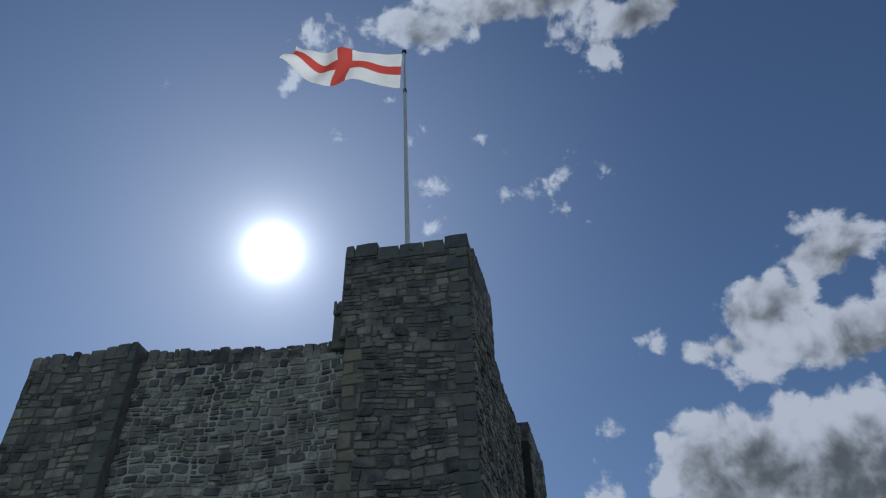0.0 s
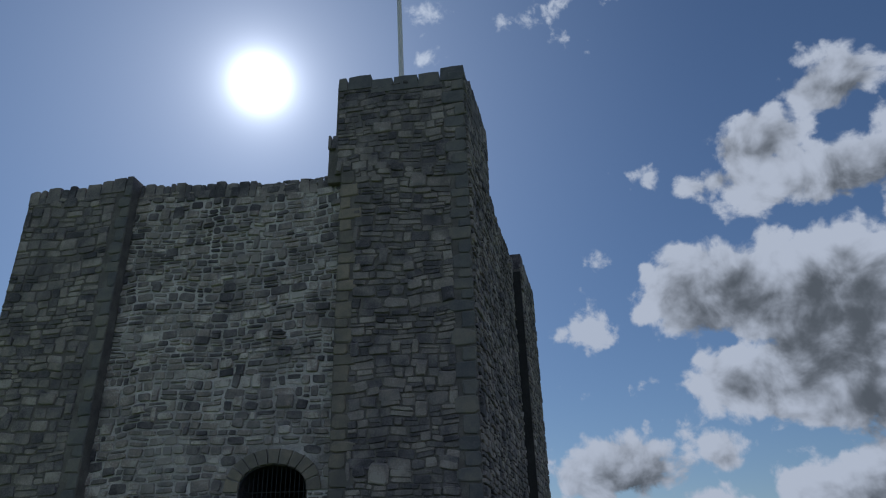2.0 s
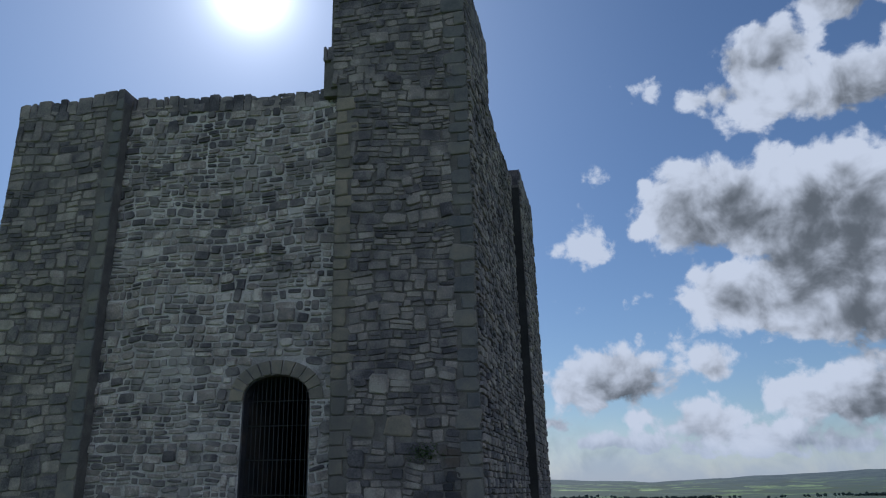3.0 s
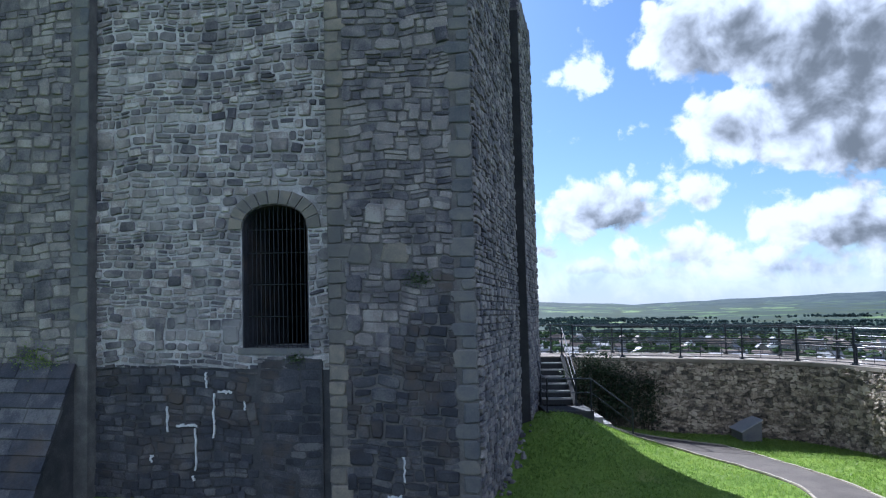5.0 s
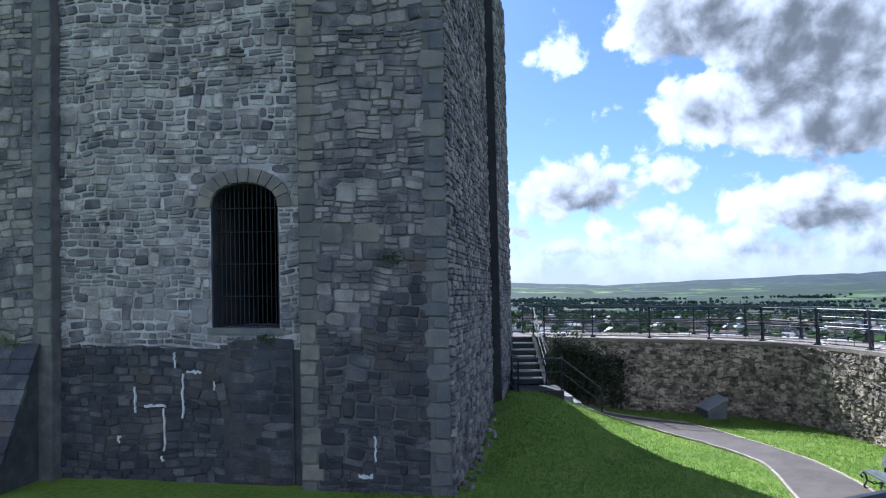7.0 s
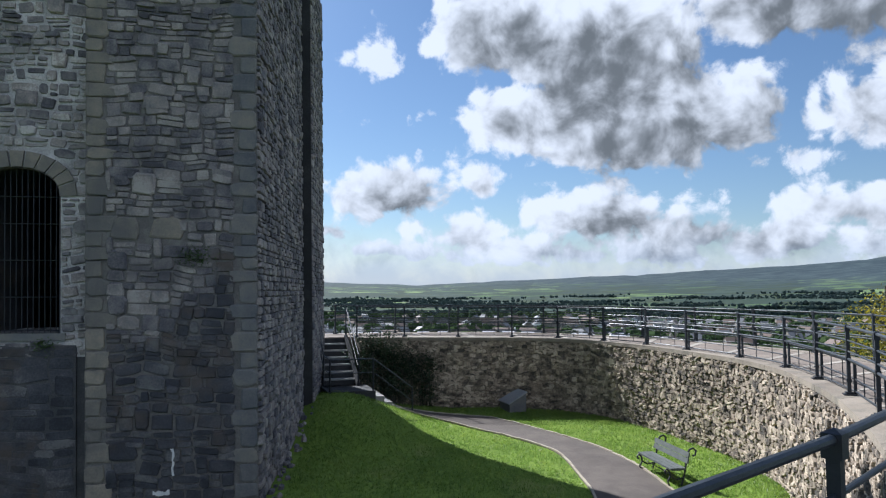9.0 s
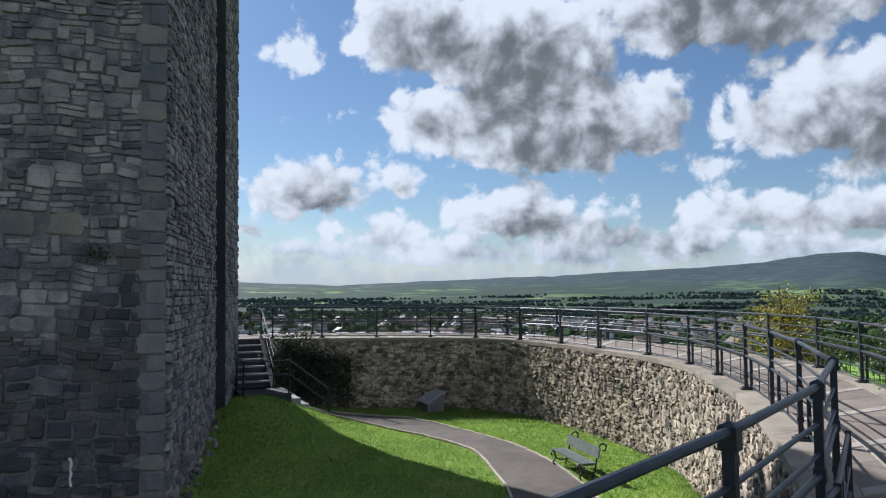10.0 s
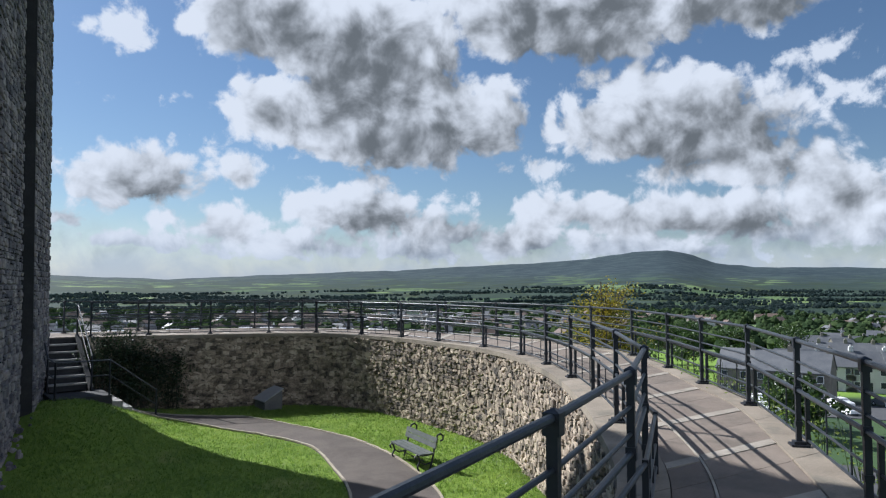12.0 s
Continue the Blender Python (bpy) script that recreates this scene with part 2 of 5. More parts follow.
IRON = surface("painted_iron", [(0.006, 0.008, 0.012), (0.011, 0.014, 0.02), (0.022, 0.026, 0.032)], 8.0, 0.45, 0.12, 60)
WORN_IRON = surface("worn_iron", [(0.008, 0.011, 0.016), (0.018, 0.023, 0.03), (0.05, 0.055, 0.062)], 10.0, 0.38, 0.1, 60)
BENCH_WOOD = surface("weathered_slat", [(0.045, 0.052, 0.047), (0.085, 0.095, 0.086), (0.135, 0.145, 0.132)], 7.0, 0.7, 0.25, 50, 0.4)
PLAQUE = surface("plaque_metal", [(0.26, 0.265, 0.27), (0.38, 0.385, 0.39)], 5.0, 0.35, 0.05, 40)
POLE = surface("pole_paint", [(0.55, 0.55, 0.54), (0.72, 0.72, 0.70)], 3.0, 0.45, 0.05, 30)
BARK = surface("bark", [(0.06, 0.05, 0.04), (0.13, 0.11, 0.09)], 6.0, 0.9, 0.5, 40)
SLATE = surface("roof_slate", [(0.07, 0.075, 0.085), (0.11, 0.115, 0.125), (0.16, 0.16, 0.165)], 0.6, 0.6, 0.2, 5, 0.5)
BROWN_TILE = surface("brown_tile", [(0.10, 0.07, 0.055), (0.17, 0.12, 0.095)], 0.6, 0.75, 0.2, 5, 0.5)
HOUSE_STONE = surface("house_stone", [(0.14, 0.125, 0.105), (0.21, 0.19, 0.16), (0.28, 0.25, 0.21)], 0.7, 0.9, 0.2, 5, 0.5)
RENDERED = surface("house_render", [(0.55, 0.54, 0.52), (0.72, 0.71, 0.69)], 0.7, 0.9, 0.1, 5, 0.3)
PANE = surface("window_pane", [(0.03, 0.035, 0.04), (0.08, 0.09, 0.10)], 0.8, 0.15, 0.0, 3, 0.6)
WHITE = surface("white_paint", [(0.72, 0.72, 0.72), (0.82, 0.82, 0.82)], 2.0, 0.35, 0.0, 9)
CAR_GREY = surface("car_grey", [(0.10, 0.11, 0.12), (0.22, 0.23, 0.24)], 0.4, 0.3, 0.0, 2, 0.9)
RUBBER = surface("rubber", [(0.015, 0.015, 0.015), (0.03, 0.03, 0.03)], 8.0, 0.8, 0.0, 20)
TAR = surface("road_tar", [(0.05, 0.05, 0.052), (0.09, 0.09, 0.092)], 0.3, 0.9, 0.0, 6)
CANVAS = surface("tent_canvas", [(0.75, 0.72, 0.73), (0.85, 0.84, 0.84)], 0.4, 0.8, 0.0, 3)


def cloth(name, colour):
    m = bpy.data.materials.new(name)
    m.use_nodes = True
    t = m.node_tree
    t.nodes.clear()
    weave = node(t, "ShaderNodeTexNoise", {"Vector": node(t, "ShaderNodeNewGeometry").outputs["Position"], "Scale": 3.0, "Detail": 4.0}).outputs[0]
    tint = node(t, "ShaderNodeMix", {0: weave, 6: (*[c * 0.85 for c in colour], 1), 7: (*colour, 1)}, data_type="RGBA").outputs[2]
    a = node(t, "ShaderNodeBsdfDiffuse", {0: tint})
    b = node(t, "ShaderNodeBsdfTranslucent", {0: tint})
    mix = node(t, "ShaderNodeMixShader", {0: 0.45, 1: a.outputs[0], 2: b.outputs[0]})
    node(t, "ShaderNodeOutputMaterial", {0: mix.outputs[0]})
    return m


def foliage(name, stops, through_light=0.45, sheen=0.04):
    """Thin leaves that let light through, each of its own shade."""
    m = bpy.data.materials.new(name)
    m.use_nodes = True
    t = m.node_tree
    t.nodes.clear()
    chance = node(t, "ShaderNodeNewGeometry").outputs["Random Per Island"]
    mottle = node(t, "ShaderNodeTexNoise", {"Vector": node(t, "ShaderNodeNewGeometry").outputs["Position"], "Scale": 0.9, "Detail": 5.0}).outputs[0]
    ramp = node(t, "ShaderNodeValToRGB", {0: calc(t, "MULTIPLY_ADD", chance, 0.6, calc(t, "MULTIPLY_ADD", mottle, 1.2, -0.4))})
    ramp.color_ramp.elements.new(0.5)
    for i, (e, c) in enumerate(zip(ramp.color_ramp.elements, stops)):
        e.position, e.color = i / 2, (*c, 1)
    a = node(t, "ShaderNodeBsdfDiffuse", {0: ramp.outputs[0]})
    b = node(t, "ShaderNodeBsdfTranslucent", {0: ramp.outputs[0]})
    mix = node(t, "ShaderNodeMixShader", {0: through_light, 1: a.outputs[0], 2: b.outputs[0]})
    gloss = node(t, "ShaderNodeBsdfGlossy", {0: (1, 1, 1, 1), "Roughness": 0.45})
    both_ = node(t, "ShaderNodeMixShader", {0: sheen, 1: mix.outputs[0], 2: gloss.outputs[0]})
    node(t, "ShaderNodeOutputMaterial", {0: both_.outputs[0]})
    return m


WOOD_CROWN = foliage("far_crown", [(0.035, 0.06, 0.03), (0.058, 0.09, 0.04), (0.095, 0.13, 0.052)], 0.3, 0.0)
# far crowns paled and blued: the distance haze is in their colour
HAZY_CROWN = foliage("hazy_crown", [(0.09, 0.128, 0.13), (0.11, 0.148, 0.145), (0.13, 0.17, 0.16)], 0.8, 0.0)
IVY_LEAF = foliage("ivy_leaf", [(0.008, 0.018, 0.006), (0.018, 0.036, 0.011), (0.045, 0.075, 0.02)], 0.25)
LEAF = foliage("leaf", [(0.02, 0.04, 0.01), (0.045, 0.085, 0.02), (0.09, 0.14, 0.03)])
GOLD_LEAF = foliage("yellowing_leaf", [(0.12, 0.13, 0.015), (0.26, 0.23, 0.02), (0.42, 0.33, 0.03)], 0.55)
WEED_LEAF = foliage("weed_leaf", [(0.07, 0.13, 0.015), (0.18, 0.26, 0.03), (0.36, 0.40, 0.10)], 0.5)
BLADE = foliage("grass_blade", [(0.06, 0.13, 0.010), (0.15, 0.25, 0.028), (0.33, 0.41, 0.08)], 0.62)
FLAG_WHITE, FLAG_RED = cloth("flag_white", (0.85, 0.83, 0.80)), cloth("flag_red", (0.60, 0.09, 0.07))


def ground_material():
    """Lawn close by; farther off a patchwork of pasture, hedge and wood; hills tinted with haze."""
    m = bpy.data.materials.new("turf_and_fields")
    m.use_nodes = True
    t = m.node_tree
    shade = t.nodes["Principled BSDF"]
    at = node(t, "ShaderNodeNewGeometry").outputs["Position"]
    p = node(t, "ShaderNodeSeparateXYZ", {0: at}).outputs
    flat = node(t, "ShaderNodeCombineXYZ", {0: p[0], 1: p[1], 2: 0.0}).outputs[0]
    away = node(t, "ShaderNodeVectorMath", {0: flat}, operation="LENGTH").outputs["Value"]
    tuft = node(t, "ShaderNodeTexNoise", {"Vector": at, "Scale": 9.0, "Detail": 8.0, "Roughness": 0.7}).outputs[0]
    patch = node(t, "ShaderNodeTexNoise", {"Vector": at, "Scale": 0.7, "Detail": 4.0}).outputs[0]
    lawn = node(t, "ShaderNodeValToRGB", {0: calc(t, "MULTIPLY_ADD", tuft, 0.7, calc(t, "MULTIPLY", patch, 0.35))})
    lawn.color_ramp.elements[0].position, lawn.color_ramp.elements[0].color = 0.3, (0.052, 0.108, 0.012, 1)
    lawn.color_ramp.elements[1].position, lawn.color_ramp.elements[1].color = 0.75, (0.23, 0.315, 0.05, 1)
    dry = ramp_between(t, node(t, "ShaderNodeTexNoise", {"Vector": at, "Scale": 0.55, "Detail": 5.0, "Roughness": 0.65}).outputs[0], 0.56, 0.72, 0.0, 0.6)
    turf = node(t, "ShaderNodeMix", {0: dry, 6: lawn.outputs[0], 7: (0.27, 0.27, 0.09, 1)}, data_type="RGBA").outputs[2]
    bent = node(t, "ShaderNodeVectorMath", {0: flat, 1: node(t, "ShaderNodeVectorMath", {0: node(t, "ShaderNodeTexNoise", {"Vector": flat, "Scale": 0.006, "Detail": 3.0}).outputs["Color"], 1: (160, 160, 0)}, operation="MULTIPLY").outputs[0]}, operation="ADD").outputs[0]
    cell = node(t, "ShaderNodeTexVoronoi", {"Vector": bent, "Scale": 0.0045}).outputs["Color"]
    pick = node(t, "ShaderNodeSeparateColor", {0: cell}).outputs[0]
    field = node(t, "ShaderNodeValToRGB", {0: pick})
    field.color_ramp.interpolation = "CONSTANT"
    kinds = [(0.0, (0.026, 0.045, 0.03)), (0.3, (0.06, 0.10, 0.042)), (0.5, (0.095, 0.145, 0.058)), (0.6, (0.04, 0.062, 0.046)), (0.86, (0.15, 0.21, 0.078))]
    for i, (pos, c) in enumerate(kinds):
        e = field.color_ramp.elements[i] if i < 2 else field.color_ramp.elements.new(pos)
        e.position, e.color = pos, (*c, 1)
    hedge = node(t, "ShaderNodeTexVoronoi", {"Vector": bent, "Scale": 0.0045}, feature="DISTANCE_TO_EDGE").outputs["Distance"]
    fields = node(t, "ShaderNodeMix", {0: ramp_between(t, hedge, 0.075, 0.05), 6: field.outputs[0], 7: (0.03, 0.045, 0.02, 1)}, data_type="RGBA").outputs[2]
    # hill colours leaning to blue stand in for aerial haze
    hill_mottle = node(t, "ShaderNodeTexNoise", {"Vector": node(t, "ShaderNodeVectorMath", {0: at, 1: (0.3, 0.3, 0.8)}, operation="MULTIPLY").outputs[0], "Scale": 0.045, "Detail": 9.0, "Roughness": 0.68}).outputs[0]
    hazy_hills = node(t, "ShaderNodeValToRGB", {0: hill_mottle})
    hazy_hills.color_ramp.elements[0].position, hazy_hills.color_ramp.elements[0].color = 0.42, (0.022, 0.036, 0.046, 1)
    hazy_hills.color_ramp.elements[1].position, hazy_hills.color_ramp.elements[1].color = 0.66, (0.056, 0.08, 0.082, 1)
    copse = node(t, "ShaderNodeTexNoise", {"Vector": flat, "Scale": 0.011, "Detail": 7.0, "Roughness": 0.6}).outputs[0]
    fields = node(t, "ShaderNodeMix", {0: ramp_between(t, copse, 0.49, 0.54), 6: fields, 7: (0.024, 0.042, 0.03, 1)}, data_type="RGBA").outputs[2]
    far = node(t, "ShaderNodeMix", {0: ramp_between(t, calc(t, "MULTIPLY_ADD", copse, 120.0, p[2]), 40.0, 120.0), 6: fields, 7: hazy_hills.outputs[0]}, data_type="RGBA").outputs[2]
    meadow = node(t, "ShaderNodeVectorMath", {0: flat, 1: (176, 108, 0)}, operation="DISTANCE").outputs["Value"]
    far = node(t, "ShaderNodeMix", {0: ramp_between(t, calc(t, "MULTIPLY_ADD", copse, 40.0, meadow), 92.0, 82.0), 6: far, 7: (0.18, 0.28, 0.05, 1)}, data_type="RGBA").outputs[2]
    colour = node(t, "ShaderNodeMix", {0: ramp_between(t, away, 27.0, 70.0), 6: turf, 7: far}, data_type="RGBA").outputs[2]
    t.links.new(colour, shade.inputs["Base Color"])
    shade.inputs["Roughness"].default_value = 0.9
    shade.inputs["Specular IOR Level"].default_value = 0.15
    b = node(t, "ShaderNodeBump", {"Strength": 0.6, "Distance": 0.04, "Height": tuft})
    t.links.new(b.outputs[0], shade.inputs["Normal"])
    return m


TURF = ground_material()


# ---- mesh helpers ----
class Shape:
    """Vertices and faces that grow piece by piece into one mesh."""

    def __init__(self):
        self.v, self.f, self.m, self.weld = [], [], [], False

    def add(self, verts, faces, slot=0):
        n = len(self.v)
        self.v += [tuple(p) for p in verts]
        self.f += [tuple(n + i for i in f) for f in faces]
        self.m += [slot] * len(faces)
        return self

    def block(self, c, slot=0):
        """Eight corners: the lower four round, then the upper four."""
        return self.add(c, [(3, 2, 1, 0), (4, 5, 6, 7), (0, 1, 5, 4), (1, 2, 6, 5), (2, 3, 7, 6), (3, 0, 4, 7)], slot)

    def box(self, x0, x1, y0, y1, z0, z1, slot=0):
        return self.block([(x0, y0, z0), (x1, y0, z0), (x1, y1, z0), (x0, y1, z0), (x0, y0, z1), (x1, y0, z1), (x1, y1, z1), (x0, y1, z1)], slot)

    def tube(self, path, r, sides=8, slot=0):
        pts = [Vector(p) for p in path]
        rr = r if isinstance(r, (list, tuple)) else [r] * len(pts)
        rings, up = [], None
        for i, p in enumerate(pts):
            d = (pts[min(i + 1, len(pts) - 1)] - pts[max(i - 1, 0)]).normalized()
            s = d.orthogonal().normalized() if up is None else (up - d * up.dot(d)).normalized()
            up = s
            t = d.cross(s)
            rings.append([p + (s * math.cos(a) + t * math.sin(a)) * rr[i] for a in [2 * math.pi * k / sides for k in range(sides)]])
        faces = [(i * sides + k, i * sides + (k + 1) % sides, (i + 1) * sides + (k + 1) % sides, (i + 1) * sides + k) for i in range(len(pts) - 1) for k in range(sides)]
        faces += [tuple(range(sides - 1, -1, -1)), tuple((len(pts) - 1) * sides + k for k in range(sides))]
        return self.add([q for ring in rings for q in ring], faces, slot)

    def mesh(self, name, *materials):
        me = bpy.data.meshes.new(name)
        me.from_pydata(self.v, [], self.f)
        for m in materials:
            me.materials.append(m)
        if any(self.m):
            me.polygons.foreach_set("material_index", self.m)
        bm = bmesh.new()
        bm.from_mesh(me)
        if self.weld:
            bmesh.ops.remove_doubles(bm, verts=bm.verts, dist=0.0001)
        bmesh.ops.recalc_face_normals(bm, faces=bm.faces)
        bm.to_mesh(me)
        bm.free()
        me.update()
        return me


def placed(ob):
    """Where an object stands in the world, from its own numbers."""
    if ob.parent is None:
        return ob.matrix_basis.copy()
    return placed(ob.parent) @ ob.matrix_parent_inverse @ ob.matrix_basis


def thing(name, at, label, category, group="", kind="", turn=0.0):
    ob = new(name)
    ob.empty_display_size = 0.1
    ob.matrix_basis = pose(*at, 0, 0, turn)
    return tagged(ob, label, category, group, kind)


def part(name, shape, material, parent, label="", m=None, local=False):
    """One mesh object under a thing or a part. local: the numbers are the parent's own, else the world's."""
    me = shape if isinstance(shape, bpy.types.Mesh) else shape.mesh(name, *(material if isinstance(material, (list, tuple)) else [material]))
    ob = new(name, me)
    ob.parent = parent
    if not local:
        ob.matrix_parent_inverse = placed(parent).inverted()
    if m is not None:
        ob.matrix_basis = m
    return tagged(ob, label)


def solid(name, shape, material, label="", category="", kind="structure"):
    ob = new(name, shape.mesh(name, *(material if isinstance(material, (list, tuple)) else [material])))
    return tagged(ob, label, category, "", kind)


def smooth(ob):
    ob.data.polygons.foreach_set("use_smooth", [True] * len(ob.data.polygons))
    return ob


# dressed and rough stones, one unit wide, high and deep: a set of outlines to draw from
def unit_stone(rng, cut, wobble):
    c = []
    for sx, sy in ((-1, -1), (1, -1), (1, 1), (-1, 1)):
        a, b = rng.uniform(0.4, 1) * cut, rng.uniform(0.4, 1) * cut
        pair = [(sx * (0.5 - a), sy * 0.5), (sx * 0.5, sy * (0.5 - b))]
        c += pair if sx * sy < 0 else pair[::-1]
    c = [(x + rng.uniform(-wobble, wobble), y + rng.uniform(-wobble, wobble)) for x, y in c]
    lift = [rng.uniform(0.75, 1.05) for _ in c]
    v = [(x, y, -0.3) for x, y in c] + [(x * 0.97, y * 0.95, 0.55) for x, y in c]
    v += [(x * rng.uniform(0.78, 0.9), y * rng.uniform(0.74, 0.88), h) for (x, y), h in zip(c, lift)]
    f = [(r * 8 + k, r * 8 + (k + 1) % 8, r * 8 + 8 + (k + 1) % 8, r * 8 + 8 + k) for r in (0, 1) for k in range(8)]
    f.append(tuple(range(16, 24)))
    return np.array(v), f


rng = random.Random(7)
DRESSED = [unit_stone(rng, rng.uniform(0.08, 0.3), 0.06) for _ in range(24)]
ROUGH = [unit_stone(rng, rng.uniform(0.2, 0.36), 0.09) for _ in range(24)]
UNIT_MESH = {}


def unit_mesh(which, kind, material):
    key = (kind, which, material.name)
    if key not in UNIT_MESH:
        v, f = (DRESSED if kind == "dressed" else ROUGH)[which]
        s = Shape()
        s.add(v.tolist(), f)
        UNIT_MESH[key] = s.mesh("stone", material)
    return UNIT_MESH[key]


def stone_frame(centre, along, out, w, h, d, tilt=0.0):
    along, out = Vector(along).normalized(), Vector(out).normalized()
    up = out.cross(along).normalized()
    r = Matrix((along, up, out)).transposed().to_4x4()
    return Matrix.Translation(centre) @ r @ pose(0, 0, 0, 0, 0, tilt) @ Matrix.Diagonal((w, h, d, 1))


def lay(stones, kind, material, parent, singly):
    """Lay stones: (frame, which outline). Those that singly() picks are objects of their own, at most 290; the rest one mesh."""
    outlines = DRESSED if kind == "dressed" else ROUGH
    v, f, n, alone = [], [], 0, 0
    for frame_, which in stones:
        if alone < 290 and singly(frame_.translation):
            part("stone", unit_mesh(which, kind, material), material, parent, m=frame_)
            alone += 1
            continue
        a = np.array(frame_)
        p, faces = outlines[which]
        v.append(p @ a[:3, :3].T + a[:3, 3])
        f += [tuple(n + i for i in face) for face in faces]
        n += len(p)
    if v:
        me = bpy.data.meshes.new("stonework")
        me.from_pydata(np.concatenate(v).tolist(), [], f)
        me.materials.append(material)
        ob = new("stonework", me)
        ob.parent = parent
        ob.matrix_parent_inverse = placed(parent).inverted()
        tagged(ob, kind="stuff")


def courses(rng, x0, x1, y0, y1, h, l, gap, split=0.25):
    """Rubble brought to courses: centre, width and height of each stone."""
    y = y0
    while y < y1 - 0.03:
        hh = min(rng.uniform(*h), y1 - y)
        x = x0
        while x < x1 - 0.02:
            ww = rng.uniform(*l) * (0.75 + 0.5 * hh / h[1])
            if x1 - x - ww < l[0] * 0.7:
                ww = x1 - x
            if hh > h[0] * 1.5 and rng.random() < split:
                k = rng.uniform(0.35, 0.65)
                yield x + ww / 2, y + hh * k / 2, ww - gap, hh * k - gap
                yield x + ww / 2, y + hh * (1 + k) / 2, ww - gap, hh * (1 - k) - gap
            else:
                yield x + ww / 2, y + hh / 2, ww - gap, hh - gap
            x += ww
        y += hh


# ---- plan ----
TH = radians(11)
CORNER = Vector((0.526, 13.69, 0))
UD, VD, UPW = Vector((-math.cos(TH), math.sin(TH), 0)), Vector((math.sin(TH), math.cos(TH), 0)), Vector((0, 0, 1))


def tw(u, v, z):
    """The keep's own plan: u along the front, v inward. Its old walls are out of plumb."""
    return CORNER + UD * (u + (0.0215 + 0.0026 * u) * z) + VD * v + UPW * z


INNER = [(-4.3, -0.8), (-2.8, -0.1), (-1.3, 0.62), (0.30, 1.33), (2.2, 2.09), (3.7, 2.78), (5.16, 3.68), (6.8, 5.2), (8.15, 6.62), (9.47, 8.16), (10.63, 9.8), (11.64, 11.51), (12.35, 13.6), (12.55, 15.8), (12.6, 17.7), (12.28, 19.54), (11.5, 21.2), (10.2, 22.15), (8.42, 22.84), (6.63, 23.5), (5.0, 23.9)]
OUTER = [(-2.9, -2.9), (-1.2, -2.15), (0.5, -1.25), (2.2, -0.15), (3.9, 0.98), (5.6, 2.1), (7.25, 3.3), (9.2, 4.8), (10.6, 6.3), (12.1, 7.9), (13.6, 9.8), (14.6, 11.8), (15.2, 14.0), (15.3, 16.2), (15.0, 18.4), (14.4, 20.4), (13.4, 22.2), (12.26, 23.7), (10.84, 24.8), (9.0, 25.4), (6.9, 25.75), (4.6, 25.95), (2.2, 26.1), (-0.3, 26.2)]


def outward(line, i):
    a, b = Vector(line[max(i - 1, 0)]), Vector(line[min(i + 1, len(line) - 1)])
    d = (b - a).normalized()
    return Vector((d.y, -d.x, 0))


def spline(points, step):
    """A smooth run of points through those given."""
    p = [Vector(q) for q in points]
    p = [2 * p[0] - p[1]] + p + [2 * p[-1] - p[-2]]
    out = []
    for a, b, c, d in zip(p, p[1:], p[2:], p[3:]):
        n = max(2, int((c - b).length / step))
        for k in range(n):
            t = k / n
            out.append(0.5 * ((2 * b) + (c - a) * t + (2 * a - 5 * b + 4 * c - d) * t * t + (3 * b - a - 3 * c + d) * t ** 3))
    return out + [p[-2]]


SKYLINE = [(-180, 0.8), (-60, 0.8), (9, 0.72), (17, 0.5), (25, 0.9), (35, 1.3), (44.6, 1.8), (49.3, 2.1), (54, 2.65), (57.6, 2.95), (59.2, 2.5), (60.7, 1.85), (64, 1.5), (70, 1.4), (90, 1.0), (180, 0.8)]
FALL = [(0, -3.2), (6, -7), (14, -11), (40, -15), (70, -16.5), (160, -20), (400, -28), (900, -34), (2000, -38), (4700, -38)]


def ramp_value(table, x):
    return float(np.interp(x, [r[0] for r in table], [r[1] for r in table]))


def court(x, y):
    h = -2.42 + 0.95 * math.exp(-((x - 3.8) / 2.0) ** 2 - ((y - 20.7) / 2.9) ** 2)
    return h + 0.05 * noise.noise((x * 0.5, y * 0.5, 0))


def land(x, y):
    """The height of the ground: the court inside its wall, the castle knoll, the valley and the hills."""
    far = min((Vector((x, y)) - Vector(p)).length for p in OUTER)
    cx, cy = x - 4.0, y - 13.0
    r = math.hypot(cx, cy)
    inside = r < 16 and not outside_wall(x, y)
    if inside:
        return court(x, y)
    d = max(0.0, far - 0.6)
    z = ramp_value(FALL, d)
    if d > 25:
        z += 1.2 * noise.noise((x * 0.02, y * 0.02, 3)) * min(1, d / 150)
    if d > 900:
        a = math.degrees(math.atan2(x, y))
        top = 4300 * math.tan(radians(ramp_value(SKYLINE, a))) + 1.6
        k = min(1, max(0, (math.hypot(x, y) - 900) / 3300)) ** 1.4
        bumpy = noise.fractal((x * 0.0012, y * 0.0012, 5), 1.0, 2.0, 5)
        z += (top + 38) * k + 16 * bumpy * k * (1 - 0.75 * k)
        z += 7.0 * noise.fractal((x * 0.006, y * 0.006, 9), 0.8, 2.0, 3) * k
    return z


WALL_LINE = spline(INNER, 0.4)


